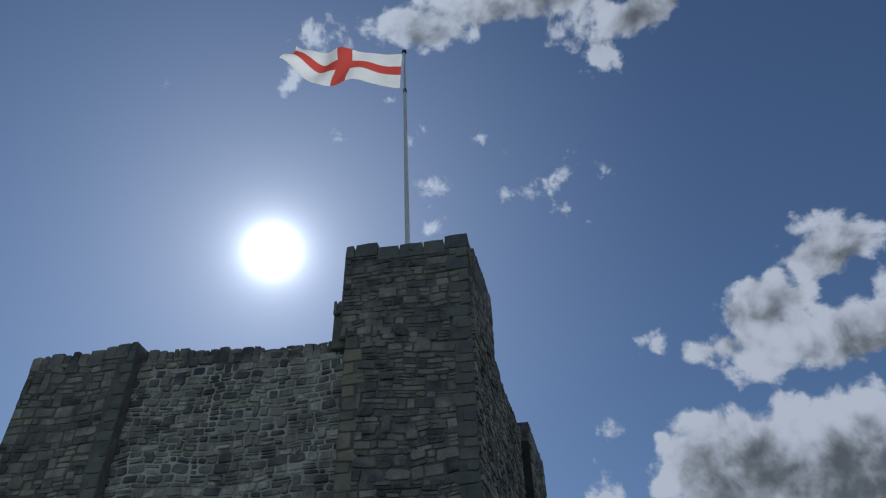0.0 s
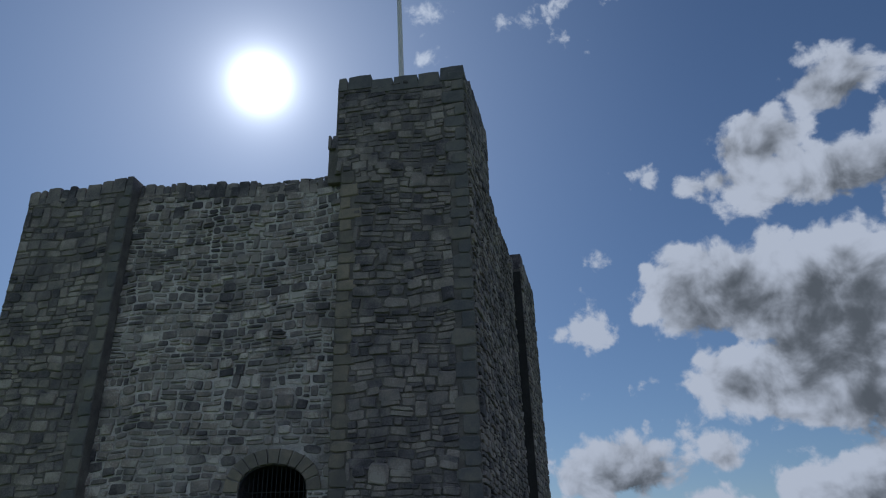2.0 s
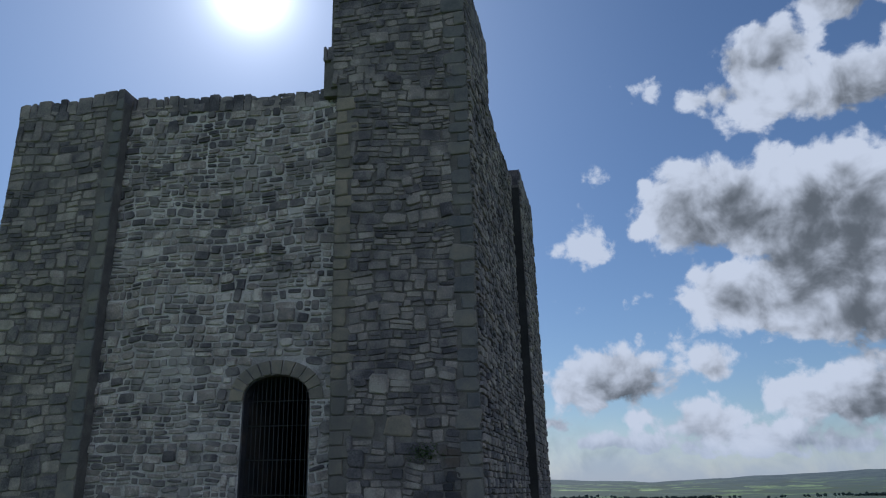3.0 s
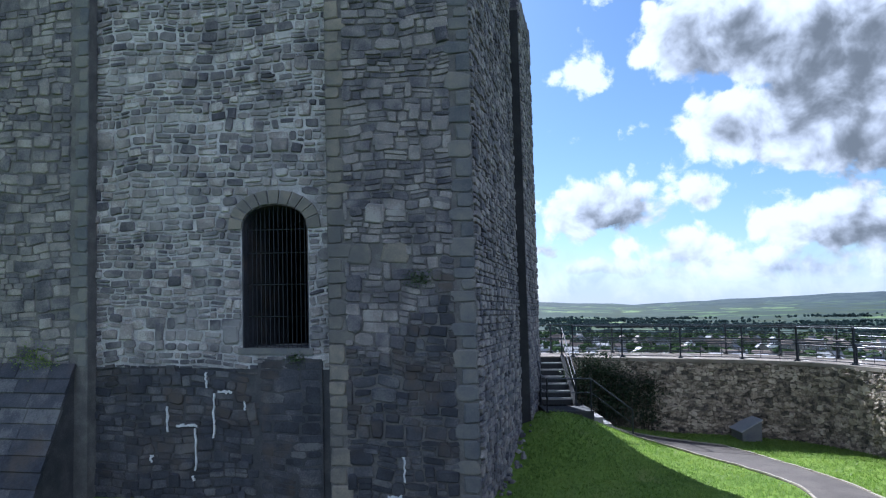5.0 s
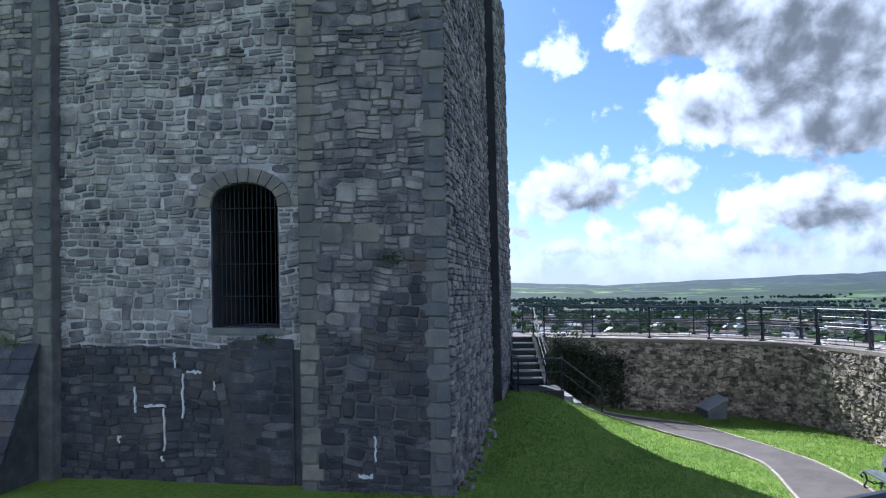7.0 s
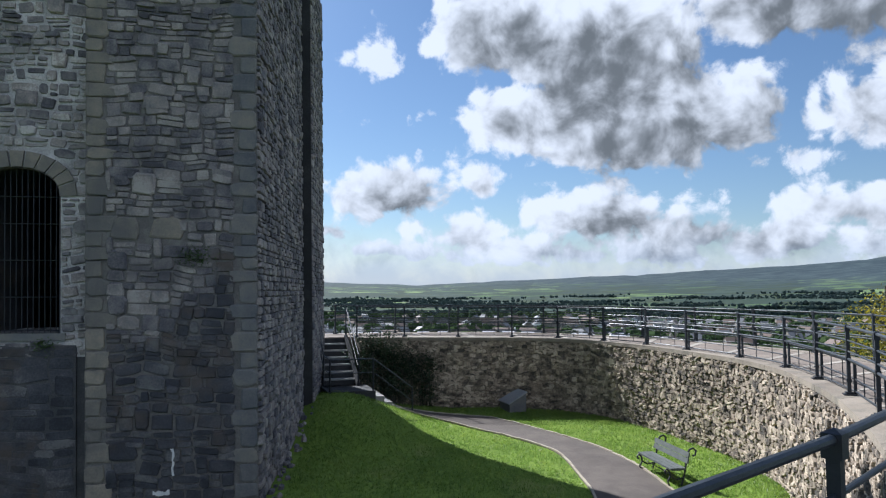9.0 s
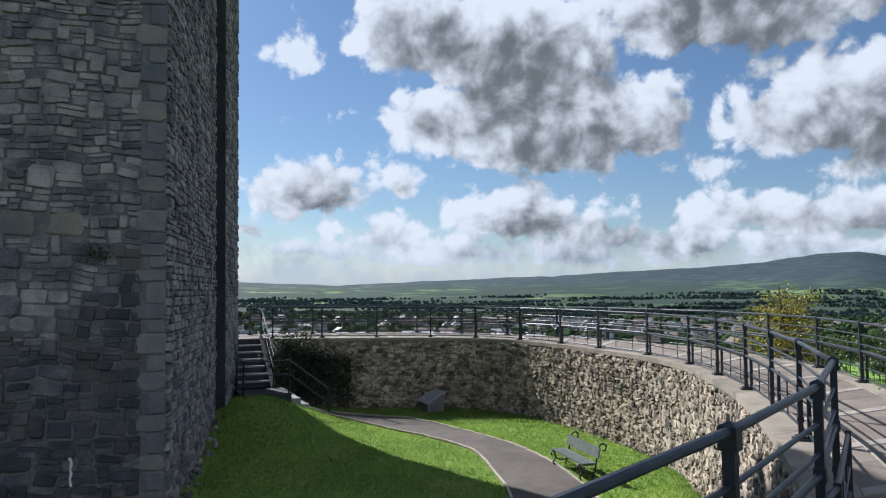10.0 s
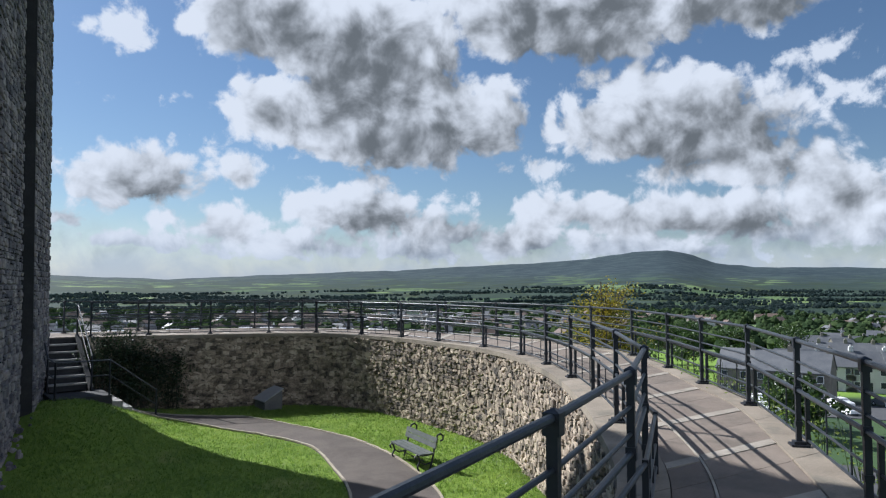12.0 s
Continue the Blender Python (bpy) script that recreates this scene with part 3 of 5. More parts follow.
def outside_wall(x, y):
    """Whether a place lies on the walkway's side of the court wall."""
    if x < -3 or y > 24.2:
        return y < 0 or y > 25.5
    i = min(range(len(WALL_LINE)), key=lambda k: (WALL_LINE[k].x - x) ** 2 + (WALL_LINE[k].y - y) ** 2)
    a, b = WALL_LINE[max(i - 1, 0)], WALL_LINE[min(i + 1, len(WALL_LINE) - 1)]
    d = b - a
    return d.x * (y - a.y) - d.y * (x - a.x) < 0


# ---- ground ----
def build_ground():
    radii = [0.01] + list(np.arange(0.4, 18.0, 0.4)) + list(np.geomspace(18.5, 4600, 110))
    count = 400
    s = Shape()
    v = []
    for r in radii:
        for k in range(count):
            a = 2 * math.pi * k / count
            x, y = 4.0 + r * math.sin(a), 13.0 + r * math.cos(a)
            v.append((x, y, land(x, y)))
    f = [(i * count + k, (i + 1) * count + k, (i + 1) * count + (k + 1) % count, i * count + (k + 1) % count) for i in range(len(radii) - 1) for k in range(count)]
    me = bpy.data.meshes.new("ground")
    me.from_pydata(v, [], [q[::-1] for q in f])
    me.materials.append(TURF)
    me.polygons.foreach_set("use_smooth", [True] * len(me.polygons))
    ob = new("ground", me)
    tagged(ob, "mown court lawn, castle knoll, green valley and wooded hills", "ground", "", "structure")


build_ground()


# ---- court wall, terrace and walkway ----
def resample(points, n):
    p = spline(points, 0.15)
    run = [0.0]
    for a, b in zip(p, p[1:]):
        run.append(run[-1] + (b - a).length)
    out = []
    for k in range(n):
        t = run[-1] * k / (n - 1)
        i = min(len(p) - 2, max(0, int(np.searchsorted(run, t)) - 1))
        out.append(p[i].lerp(p[i + 1], (t - run[i]) / max(1e-6, run[i + 1] - run[i])))
    return out


NB = 23
FINE = 8
IN_LINE, OUT_LINE = resample(INNER, NB * FINE + 1), resample(OUTER[:22], NB * FINE + 1)


def across(i, s):
    """On the walkway: station i, s metres from the inner line (negative: towards the court); s of 99 is the outer edge."""
    a, b = IN_LINE[i], OUT_LINE[i]
    d = (b - a).normalized()
    w = (b - a).length
    q = a + d * (w + 0.22 if s == 99 else (w - 0.28 if s == 98 else s))
    return q


def strip(i0, i1, s0, s1, z0, z1, gap=0.0):
    """A slab of the walkway between two stations and two lines."""
    sh = Shape()
    n = i1 - i0
    v = []
    for k in range(n + 1):
        i = i0 + k
        a, b = across(i, s0), across(i, s1)
        if gap and k in (0, n):
            j = i + (1 if k == 0 else -1)
            t = gap / max(0.05, (across(j, s0) - a).length)
            a, b = a.lerp(across(j, s0), t), b.lerp(across(j, s1), t)
        e = (b - a).normalized() * gap
        a, b = a + e, b - e
        v += [(a.x, a.y, z0), (b.x, b.y, z0), (b.x, b.y, z1), (a.x, a.y, z1)]
    f = [(k * 4 + c, k * 4 + 4 + c, k * 4 + 4 + (c + 1) % 4, k * 4 + (c + 1) % 4) for k in range(n) for c in range(4)]
    f += [(0, 1, 2, 3), tuple(n * 4 + c for c in (3, 2, 1, 0))]
    return sh.add(v, f)


court_wall = solid("wall_court", strip(0, NB * FINE, -0.30, 99, -4.6, -0.11), [WALL_MORTAR], "curved rubble limestone retaining wall below the walkway", "retaining wall")
end_terrace = Shape()
end_terrace.box(-6, 5.05, 24.25, 26.3, -9.0, -0.11)
solid("wall_terrace", end_terrace, [WALL_MORTAR], "rubble terrace carrying the walkway behind the keep", "retaining wall")
outer_face = strip(0, NB * FINE, 0.6, 99, -9.5, -4.6)
solid("wall_outer", outer_face, [WALL_MORTAR], "rubble outer retaining wall of the terrace", "retaining wall")


def pavement():
    walkway = thing("pavement", (8, 6, 0), "walkway of concrete panels with pale stone bands and kerbs", "pavement", kind="structure")
    for b in range(NB):
        i0, i1 = b * FINE, (b + 1) * FINE
        part("coping_slab", strip(i0, i1, -0.37, 0.28, -0.11, 0.0, 0.006), COPING, walkway)
        part("kerb_slab", strip(i0, i1, 98, 99, -0.11, 0.0, 0.006), COPING, walkway)
        for s0, s1 in ((0.285, 0.78), (0.83, 98)):
            part("paving_band", strip(i0 + 3, i0 + 4, s0, s1, -0.11, -0.010, 0.006), BAND, walkway)
            part("paving_panel", strip(i0, i0 + 3, s0, s1, -0.11, -0.018, 0.005), PANEL, walkway)
            part("paving_panel", strip(i0 + 4, i1, s0, s1, -0.11, -0.018, 0.005), PANEL, walkway)
        part("paving_strip", strip(i0, i1, 0.785, 0.825, -0.11, -0.012, 0.002), BAND, walkway)
    for k in range(6):
        part("paving_panel", Shape().box(5.0 - 1.85 * (k + 1) + 0.01, 5.0 - 1.85 * k, 24.2, 26.3, -0.11, -0.012), PANEL, walkway)


pavement()


def wall_stones():
    rng = random.Random(11)
    out = []
    run = [0.0]
    face = [across(i, -0.30) for i in range(len(IN_LINE))]
    for a, b in zip(face, face[1:]):
        run.append(run[-1] + (b - a).length)
    for xc, yc, w, h in courses(rng, 0, run[-1], -2.75, -0.12, (0.075, 0.19), (0.07, 0.23), 0.006, 0.5):
        if xc < 4:
            continue
        i = min(len(run) - 2, max(0, int(np.searchsorted(run, xc)) - 1))
        a, b = face[i], face[i + 1]
        p = a.lerp(b, (xc - run[i]) / (run[i + 1] - run[i]))
        d = (b - a).normalized()
        along = Vector((-d.x, -d.y, 0))
        out_ = Vector((-d.y, d.x, 0))
        yc += 0.09 * noise.noise((xc * 1.1, yc, 0))
        out.append((stone_frame((p.x, p.y, yc), along, out_, w * rng.uniform(0.98, 1.2), h * rng.uniform(0.8, 1.25), rng.uniform(0.015, 0.075), rng.uniform(-26, 26)), rng.randrange(len(ROUGH))))
    return out


# ---- the keep ----
keep = thing("castle_keep", tuple(tw(4, 3, -2.5)), "small square ruined castle keep of dark coursed rubble with corner pilasters", "castle")
PIL = 0.30          # how far the pilasters stand proud
WIN_L, WIN_R, SILL, SPRING, CROWN = 4.76, 3.24, 0.82, 3.40, 3.97


def right(v, z, proud=0.0):
    """The keep's right-hand face, which stands a little askew."""
    return tw(-0.40 - 0.060 * v - proud, v, z)


def slab_uvz(s, pts, v0, v1):
    """A prism over a polygon in u and z, from v0 to v1."""
    n = len(pts)
    v = [tw(u, v0, z) for u, z in pts] + [tw(u, v1, z) for u, z in pts]
    f = [tuple(range(n)), tuple(range(2 * n - 1, n - 1, -1))] + [(k, (k + 1) % n, n + (k + 1) % n, n + k) for k in range(n)]
    return s.add(v, f)


def arch(n=10, grow=0.0):
    mid, half = (WIN_L + WIN_R) / 2, (WIN_L - WIN_R) / 2 + grow
    return [(mid + half * math.cos(math.pi * k / n), SPRING + (CROWN - SPRING + grow) * math.sin(math.pi * k / n) ** 0.8) for k in range(n + 1)]


def keep_walls():
    upper, lower = Shape(), Shape()
    slab_uvz(lower, [(2.6, -3.2), (8.4, -3.2), (8.4, 0.38), (2.6, 0.38)], PIL, 2.6)
    a = arch()
    mid = (WIN_L + WIN_R) / 2
    # the two halves of the wall meet over and under the window
    slab_uvz(upper, [(mid, 0.38), (8.4, 0.38), (8.4, 11.05), (mid, 10.8)] + a[5::-1] + [(WIN_L, SILL), (mid, SILL)], PIL, 2.6)
    slab_uvz(upper, [(mid, 0.38), (mid, SILL), (WIN_R, SILL)] + a[:4:-1] + [(mid, 10.8), (2.6, 10.8), (2.6, 0.38)], PIL, 2.6)
    front = part("front_wall", upper, LIME, keep, "rubble wall repointed with pale lime mortar")
    base = part("wall_base", lower, DAMP_SHADE_MORTAR, keep, "dark damp unpointed rubble")
    pil = Shape()
    slab_uvz(pil, [(-0.40, -3.2), (2.70, -3.2), (2.70, 10.9), (-0.40, 10.9)], 0, 2.6)
    corner = part("corner_pilaster", pil, OLD_MORTAR, keep)
    left = Shape()
    slab_uvz(left, [(8.27, -3.2), (11.25, -3.2), (11.25, 11.1), (8.27, 11.1)], 0, 2.6)
    left_pil = part("corner_pilaster", left, OLD_MORTAR, keep)
    tur = Shape()
    slab_uvz(tur, [(-0.42, 10.9), (2.88, 10.9), (2.88, 13.55), (-0.42, 13.55)], 0.03, 3.1)
    slab_uvz(tur, [(2.5, 10.7), (3.08, 10.7), (3.08, 11.85), (2.5, 11.85)], 0.12, 2.6)
    turret = part("turret", tur, OLD_MORTAR, keep)
    back = Shape()
    made = []
    # the slot is added and coloured dark, to deepen the shade by the pilaster
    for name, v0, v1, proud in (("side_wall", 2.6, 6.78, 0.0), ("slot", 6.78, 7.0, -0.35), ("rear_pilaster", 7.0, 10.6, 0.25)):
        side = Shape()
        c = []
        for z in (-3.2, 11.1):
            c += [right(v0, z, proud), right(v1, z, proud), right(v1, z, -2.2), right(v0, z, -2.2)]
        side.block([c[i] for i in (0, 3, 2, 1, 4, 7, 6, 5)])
        made.append(part(name, side, OLD_MORTAR if proud >= 0 else DAMP_SHADE_MORTAR, keep))
    side_wall = made[0]
    # strip coloured near black in place of the recess's shade
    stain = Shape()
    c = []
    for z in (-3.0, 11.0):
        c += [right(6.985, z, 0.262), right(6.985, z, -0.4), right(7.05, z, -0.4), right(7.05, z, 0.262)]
    part("shade_strip", stain.block(c), SHADE_BLACK, made[2], "near-black strip painting the shade on the pilaster's edge")
    slab_uvz(back, [(1.5, -3.2), (11.25, -3.2), (11.25, 11.0), (1.5, 11.0)], 8.4, 10.6)
    slab_uvz(back, [(9.2, -3.2), (11.25, -3.2), (11.25, 11.0), (9.2, 11.0)], 2.6, 8.4)
    part("rear_wall", back, OLD_MORTAR, keep)
    # unseen slab added over the roofless keep, to keep light from the window
    roof = Shape()
    slab_uvz(roof, [(1.0, 9.6), (10.5, 9.6), (10.5, 9.9), (1.0, 9.9)], 2.0, 9.0)
    part("roof", roof, SLATE, keep)
    return front, base, corner, left_pil, turret, side_wall


front_wall, wall_base, corner_pil, left_pil, turret, side_wall = keep_walls()


def wander(u, z):
    """Where a course runs that was never laid quite level, and its slope there in degrees."""
    def rise(a):
        return 0.13 * noise.noise((a * 0.55, z * 0.5, 1.5)) + 0.05 * noise.noise((a * 1.9, z * 1.6, 4.5))
    return z + rise(u), -math.degrees(math.atan((rise(u + 0.1) - rise(u - 0.1)) / 0.2))


def face_stones(seed, u0, u1, z0, z1, v, kind, h, l, d, gap=0.014, skip=None, split=0.3, tilt=4.0):
    """Stones over a stretch of the front, at depth v."""
    rng = random.Random(seed)
    count = len(DRESSED if kind == "dressed" else ROUGH)
    out = []
    for uc, zc, w, hh in courses(rng, u0, u1, z0, z1, h, l, gap, split):
        if skip and skip(uc, zc, w, hh):
            continue
        zj, slope = wander(uc, zc)
        w, hh, deep = w * rng.uniform(0.86, 1.03), hh * rng.uniform(0.84, 1.05), rng.uniform(*d)
        if rng.random() < 0.10:
            # a jumper, higher than its course
            hh, zj, deep = hh * rng.uniform(1.4, 1.9), zj + hh * 0.3, d[1] * 1.25
            w *= 0.92
        out.append((stone_frame(tw(uc, v, zj), -UD, -VD, w, hh, deep, slope + rng.uniform(-tilt, tilt)), rng.randrange(count)))
    return out


def side_stones(seed, v0, v1, z0, z1, proud, h, l, d):
    rng = random.Random(seed)
    along = (right(v1, 0, proud) - right(v0, 0, proud)).normalized()
    out_ = Vector((along.y, -along.x, 0))
    out = []
    for vc, zc, w, hh in courses(rng, v0, v1, z0, z1, h, l, 0.012, 0.4):
        out.append((stone_frame(right(vc, zc, proud), along, out_, w, hh, rng.uniform(*d), rng.uniform(-5, 5)), rng.randrange(len(ROUGH))))
    return out


def in_window(u, z, w, h):
    inside = WIN_R - 0.02 < u + w / 2 and u - w / 2 < WIN_L + 0.02
    if not inside or z + h / 2 < SILL - 0.05:
        return False
    if z - h / 2 < SPRING:
        return True
    mid, half = (WIN_L + WIN_R) / 2, (WIN_L - WIN_R) / 2 + 0.34
    return ((u - mid) / half) ** 2 + ((z - h / 2 - SPRING) / (CROWN - SPRING + 0.34)) ** 2 < 1


def jambs():
    """The dressed arch stones round the window, and its sill."""
    a, b = arch(11), arch(11, 0.30)
    for k in range(11):
        s = Shape()
        g = 0.08
        p, q = Vector(a[k]).lerp(Vector(a[k + 1]), g), Vector(a[k]).lerp(Vector(a[k + 1]), 1 - g)
        r, t = Vector(b[k + 1]).lerp(Vector(b[k]), g), Vector(b[k + 1]).lerp(Vector(b[k]), 1 - g)
        slab_uvz(s, [tuple(p), tuple(q), tuple(r), tuple(t)], PIL - 0.045, PIL + 0.35)
        part("arch_stone", s, QUOIN_STONE, front_wall)
    s = Shape()
    slab_uvz(s, [(WIN_R - 0.1, SILL - 0.13), (WIN_L + 0.08, SILL - 0.13), (WIN_L + 0.08, SILL + 0.004), (WIN_R - 0.1, SILL + 0.004)], PIL - 0.05, PIL + 0.9)
    part("window_sill", s, DARK_QUOIN, front_wall)
    # lining added in a dark colour, to put shade on the opening's sides
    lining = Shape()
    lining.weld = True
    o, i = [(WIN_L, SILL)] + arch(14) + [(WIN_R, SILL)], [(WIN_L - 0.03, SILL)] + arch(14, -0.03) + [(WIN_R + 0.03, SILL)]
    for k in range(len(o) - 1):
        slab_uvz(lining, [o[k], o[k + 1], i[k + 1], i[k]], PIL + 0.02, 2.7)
    part("window_reveal", lining, DAMP_SHADE_STONE, front_wall, "window lining coloured dark for the opening's shade")
    panel = Shape()
    slab_uvz(panel, [(2.95, -2.4), (4.35, -2.4), (4.4, 0.6), (2.95, 0.6)], PIL - 0.035, PIL + 0.1)
    part("infill_panel", panel, DAMP_SHADE_MORTAR, wall_base, "smoother patch of dark masonry under the window")


jambs()


def grille():
    frame_ = part("window_grille", Shape().tube([tw(WIN_L - 0.03, 0.50, SILL + 0.05), tw(WIN_R + 0.03, 0.50, SILL + 0.05)], 0.014, 6), IRON, keep, "black iron bar grille")
    n = 15
    for k in range(n):
        u = WIN_R + (WIN_L - WIN_R) * (k + 0.5) / n
        mid, half = (WIN_L + WIN_R) / 2, (WIN_L - WIN_R) / 2
        top = SPRING + (CROWN - SPRING) * max(0.0, 1 - ((u - mid) / half) ** 2) ** 0.45
        part("bar", Shape().tube([tw(u, 0.50, SILL), tw(u, 0.50, top)], 0.009, 6), IRON, frame_)
    for z in (1.5, 2.2, 2.9, 3.42):
        part("bar", Shape().tube([tw(WIN_L, 0.51, z), tw(WIN_R, 0.51, z)], 0.011, 6), IRON, frame_)


grille()


def quoins():
    """Large dressed stones up the edges of the pilasters."""
    rng = random.Random(5)
    for u_edge, sign, v, z0, z1, material in ((2.70, -1, 0.0, -2.6, 10.8, QUOIN_STONE), (-0.40, 1, 0.0, -2.6, 13.4, DARK_QUOIN), (8.27, 1, 0.0, 0.4, 11.0, DARK_QUOIN)):
        host = left_pil if u_edge > 5 else corner_pil
        z, odd = z0, 0
        while z < z1:
            h = rng.uniform(0.22, 0.42)
            w = rng.uniform(0.42, 0.58) if odd else rng.uniform(0.27, 0.36)
            odd = 1 - odd
            if u_edge > 5:
                w *= 0.8
            f = stone_frame(tw(u_edge + sign * w / 2, v, z + h / 2), -UD, -VD, w - 0.014, h - 0.014, rng.uniform(0.03, 0.045), 0)
            part("quoin", unit_mesh(rng.randrange(12), "dressed", material), material, host, m=f)
            z += h


quoins()
for uc, w, zc, h in ((2.0, 0.50, 2.78, 0.42), (1.25, 0.58, 2.80, 0.42)):
    part("block", unit_mesh(3, "rough", QUOIN_STONE), QUOIN_STONE, corner_pil, "large buff block", m=stone_frame(tw(uc, 0, zc), -UD, -VD, w, h, 0.04))


def capping():
    """The broken tops of the walls: loose single stones along the edge."""
    rng = random.Random(21)

    def run(host, u0, u1, z_of, v0, depth, lo, hi, material, rough=1.0):
        u = u0
        while u < u1:
            w = min(rng.uniform(lo, hi), u1 - u)
            z = z_of(u + w / 2)
            j = rng.uniform(-0.05, 0.06) * rough
            s = Shape()
            slab_uvz(s, [(u + 0.005, z - 0.42), (u + w - 0.005, z - 0.42), (u + w - rng.uniform(0.005, 0.04), z + j + rng.uniform(-0.02, 0.02)), (u + w * 0.5, z + j + rng.uniform(0, 0.03)), (u + rng.uniform(0.005, 0.04), z + j)], v0 - 0.03, v0 + depth)
            part("capping_stone", s, material, host)
            u += w

    run(left_pil, 8.27, 11.25, lambda u: 11.28 + (0.16 if u < 9.2 else 0.02), 0.0, 1.2, 0.18, 0.42, KEEP_STONE)
    run(front_wall, 2.98, 8.27, lambda u: 10.98 + 0.10 * max(0.0, u - 4.4) - 0.05 * max(0.0, u - 7.0), PIL, 0.9, 0.12, 0.36, KEEP_STONE)
    run(turret, 2.66, 3.08, lambda u: 12.1, 0.05, 0.8, 0.2, 0.4, KEEP_STONE)
    run(turret, -0.42, 2.88, lambda u: 13.92 if u > 2.15 else (13.72 if u > 0.32 else (13.84 if u > -0.12 else 13.96)), 0.03, 0.7, 0.3, 0.7, DARK_QUOIN, 0.25)
    # side of the turret and the broken side wall
    v = 0.7
    while v < 10.5:
        w = rng.uniform(0.2, 0.5)
        proud = 0.25 if v > 7 else 0.0
        z = 13.9 if v < 3.0 else (11.7 if v < 3.6 else 11.45 + (0.35 if v > 7 else 0.0))
        z += rng.uniform(-0.07, 0.07)
        low = 12.9 if v < 3.0 else 10.6
        c = [right(v, low, proud + 0.03), right(v + w, low, proud + 0.03), right(v + w, low, -0.6), right(v, low, -0.6), right(v, z, proud + 0.03), right(v + w, z + rng.uniform(-0.06, 0.06), proud + 0.02), right(v + w, z, -0.6), right(v, z, -0.6)]
        part("capping_stone", Shape().block(c), KEEP_STONE, side_wall)
        v += w


capping()


def raking_buttress():
    """The sloping foot of the far pilaster: steps of stone slabs."""
    s = Shape()
    top, foot, reach = 0.42, -2.9, 1.5
    v = [tw(8.6, 0, foot), tw(11.6, 0, foot), tw(11.6, 0, top), tw(8.6, 0, top), tw(8.6, -reach, foot), tw(11.6, -reach, foot)]
    s.add(v, [(0, 3, 4), (1, 5, 2), (3, 2, 5, 4), (0, 1, 2, 3), (0, 4, 5, 1)])
    b = part("buttress", s, DAMP_SHADE_MORTAR, keep, "sloping buttress covered with stone slabs")
    rng = random.Random(3)
    n = 11
    for k in range(n):
        a0, a1 = k / n, (k + 1.12) / n
        u = 8.53
        while u < 11.6:
            w = min(rng.uniform(0.45, 1.0), 11.65 - u)
            lift = rng.uniform(0.03, 0.05)
            c = []
            for extra, back in ((0.0, 0.0), (0.075 + rng.uniform(0, 0.015), 0.0)):
                for uu, a, up in ((u + 0.006, a1, lift), (u + w - 0.006, a1, lift), (u + w - 0.006, a0, 0.0), (u + 0.006, a0, 0.0)):
                    z = top + (foot - top) * a
                    c.append(tw(uu, -reach * a - 0.6 * (extra + up), z + 0.75 * (extra + up)))
            part("slab", Shape().block(c), DAMP_SHADE_STONE, b)
            u += w


raking_buttress()


def lime_runs():
    """White lime that has bled from the joints."""
    rng = random.Random(9)
    for u, z, w, h in ((6.52, -0.45, 0.09, 0.55), (6.05, -0.85, 0.5, 0.11), (5.85, -0.9, 0.08, 0.9), (5.42, -0.15, 0.10, 0.95), (5.15, -0.12, 0.34, 0.09), (5.6, 0.3, 0.07, 0.34), (4.7, -0.3, 0.08, 0.2), (6.9, -1.5, 0.12, 0.16), (1.15, -1.3, 0.09, 0.5), (1.35, -2.1, 0.3, 0.14), (5.9, -1.9, 0.1, 0.12)):
        v = PIL - 0.056 if u > 2.6 else -0.052
        n = 7
        s = Shape()
        tall = h > w
        pts_a, pts_b = [], []
        for k in range(n + 1):
            t = k / n
            half = (w if tall else h) * 0.38 * rng.uniform(0.35, 1.0) * (1 - 0.4 * t if tall else 1)
            mid = rng.uniform(-0.02, 0.02)
            if tall:
                pts_a.append((u + mid - half, z - h * t))
                pts_b.append((u + mid + half, z - h * t))
            else:
                pts_a.append((u - w / 2 + w * t, z + mid - half))
                pts_b.append((u - w / 2 + w * t, z + mid + half))
        vv = [tw(a, v, b) for a, b in pts_a] + [tw(a, v, b) for a, b in pts_b]
        vv += [tw(a, v + 0.06, b) for a, b in pts_a] + [tw(a, v + 0.06, b) for a, b in pts_b]
        m = n + 1
        f = [(k, k + 1, m + k + 1, m + k) for k in range(n)] + [(k, k + 1, 2 * m + k + 1, 2 * m + k) for k in range(n)] + [(m + k, m + k + 1, 3 * m + k + 1, 3 * m + k) for k in range(n)]
        part("lime_run", s.add(vv, f), LIME_RUN, wall_base if u > 2.6 else corner_pil, "white lime bled from the joints")


lime_runs()


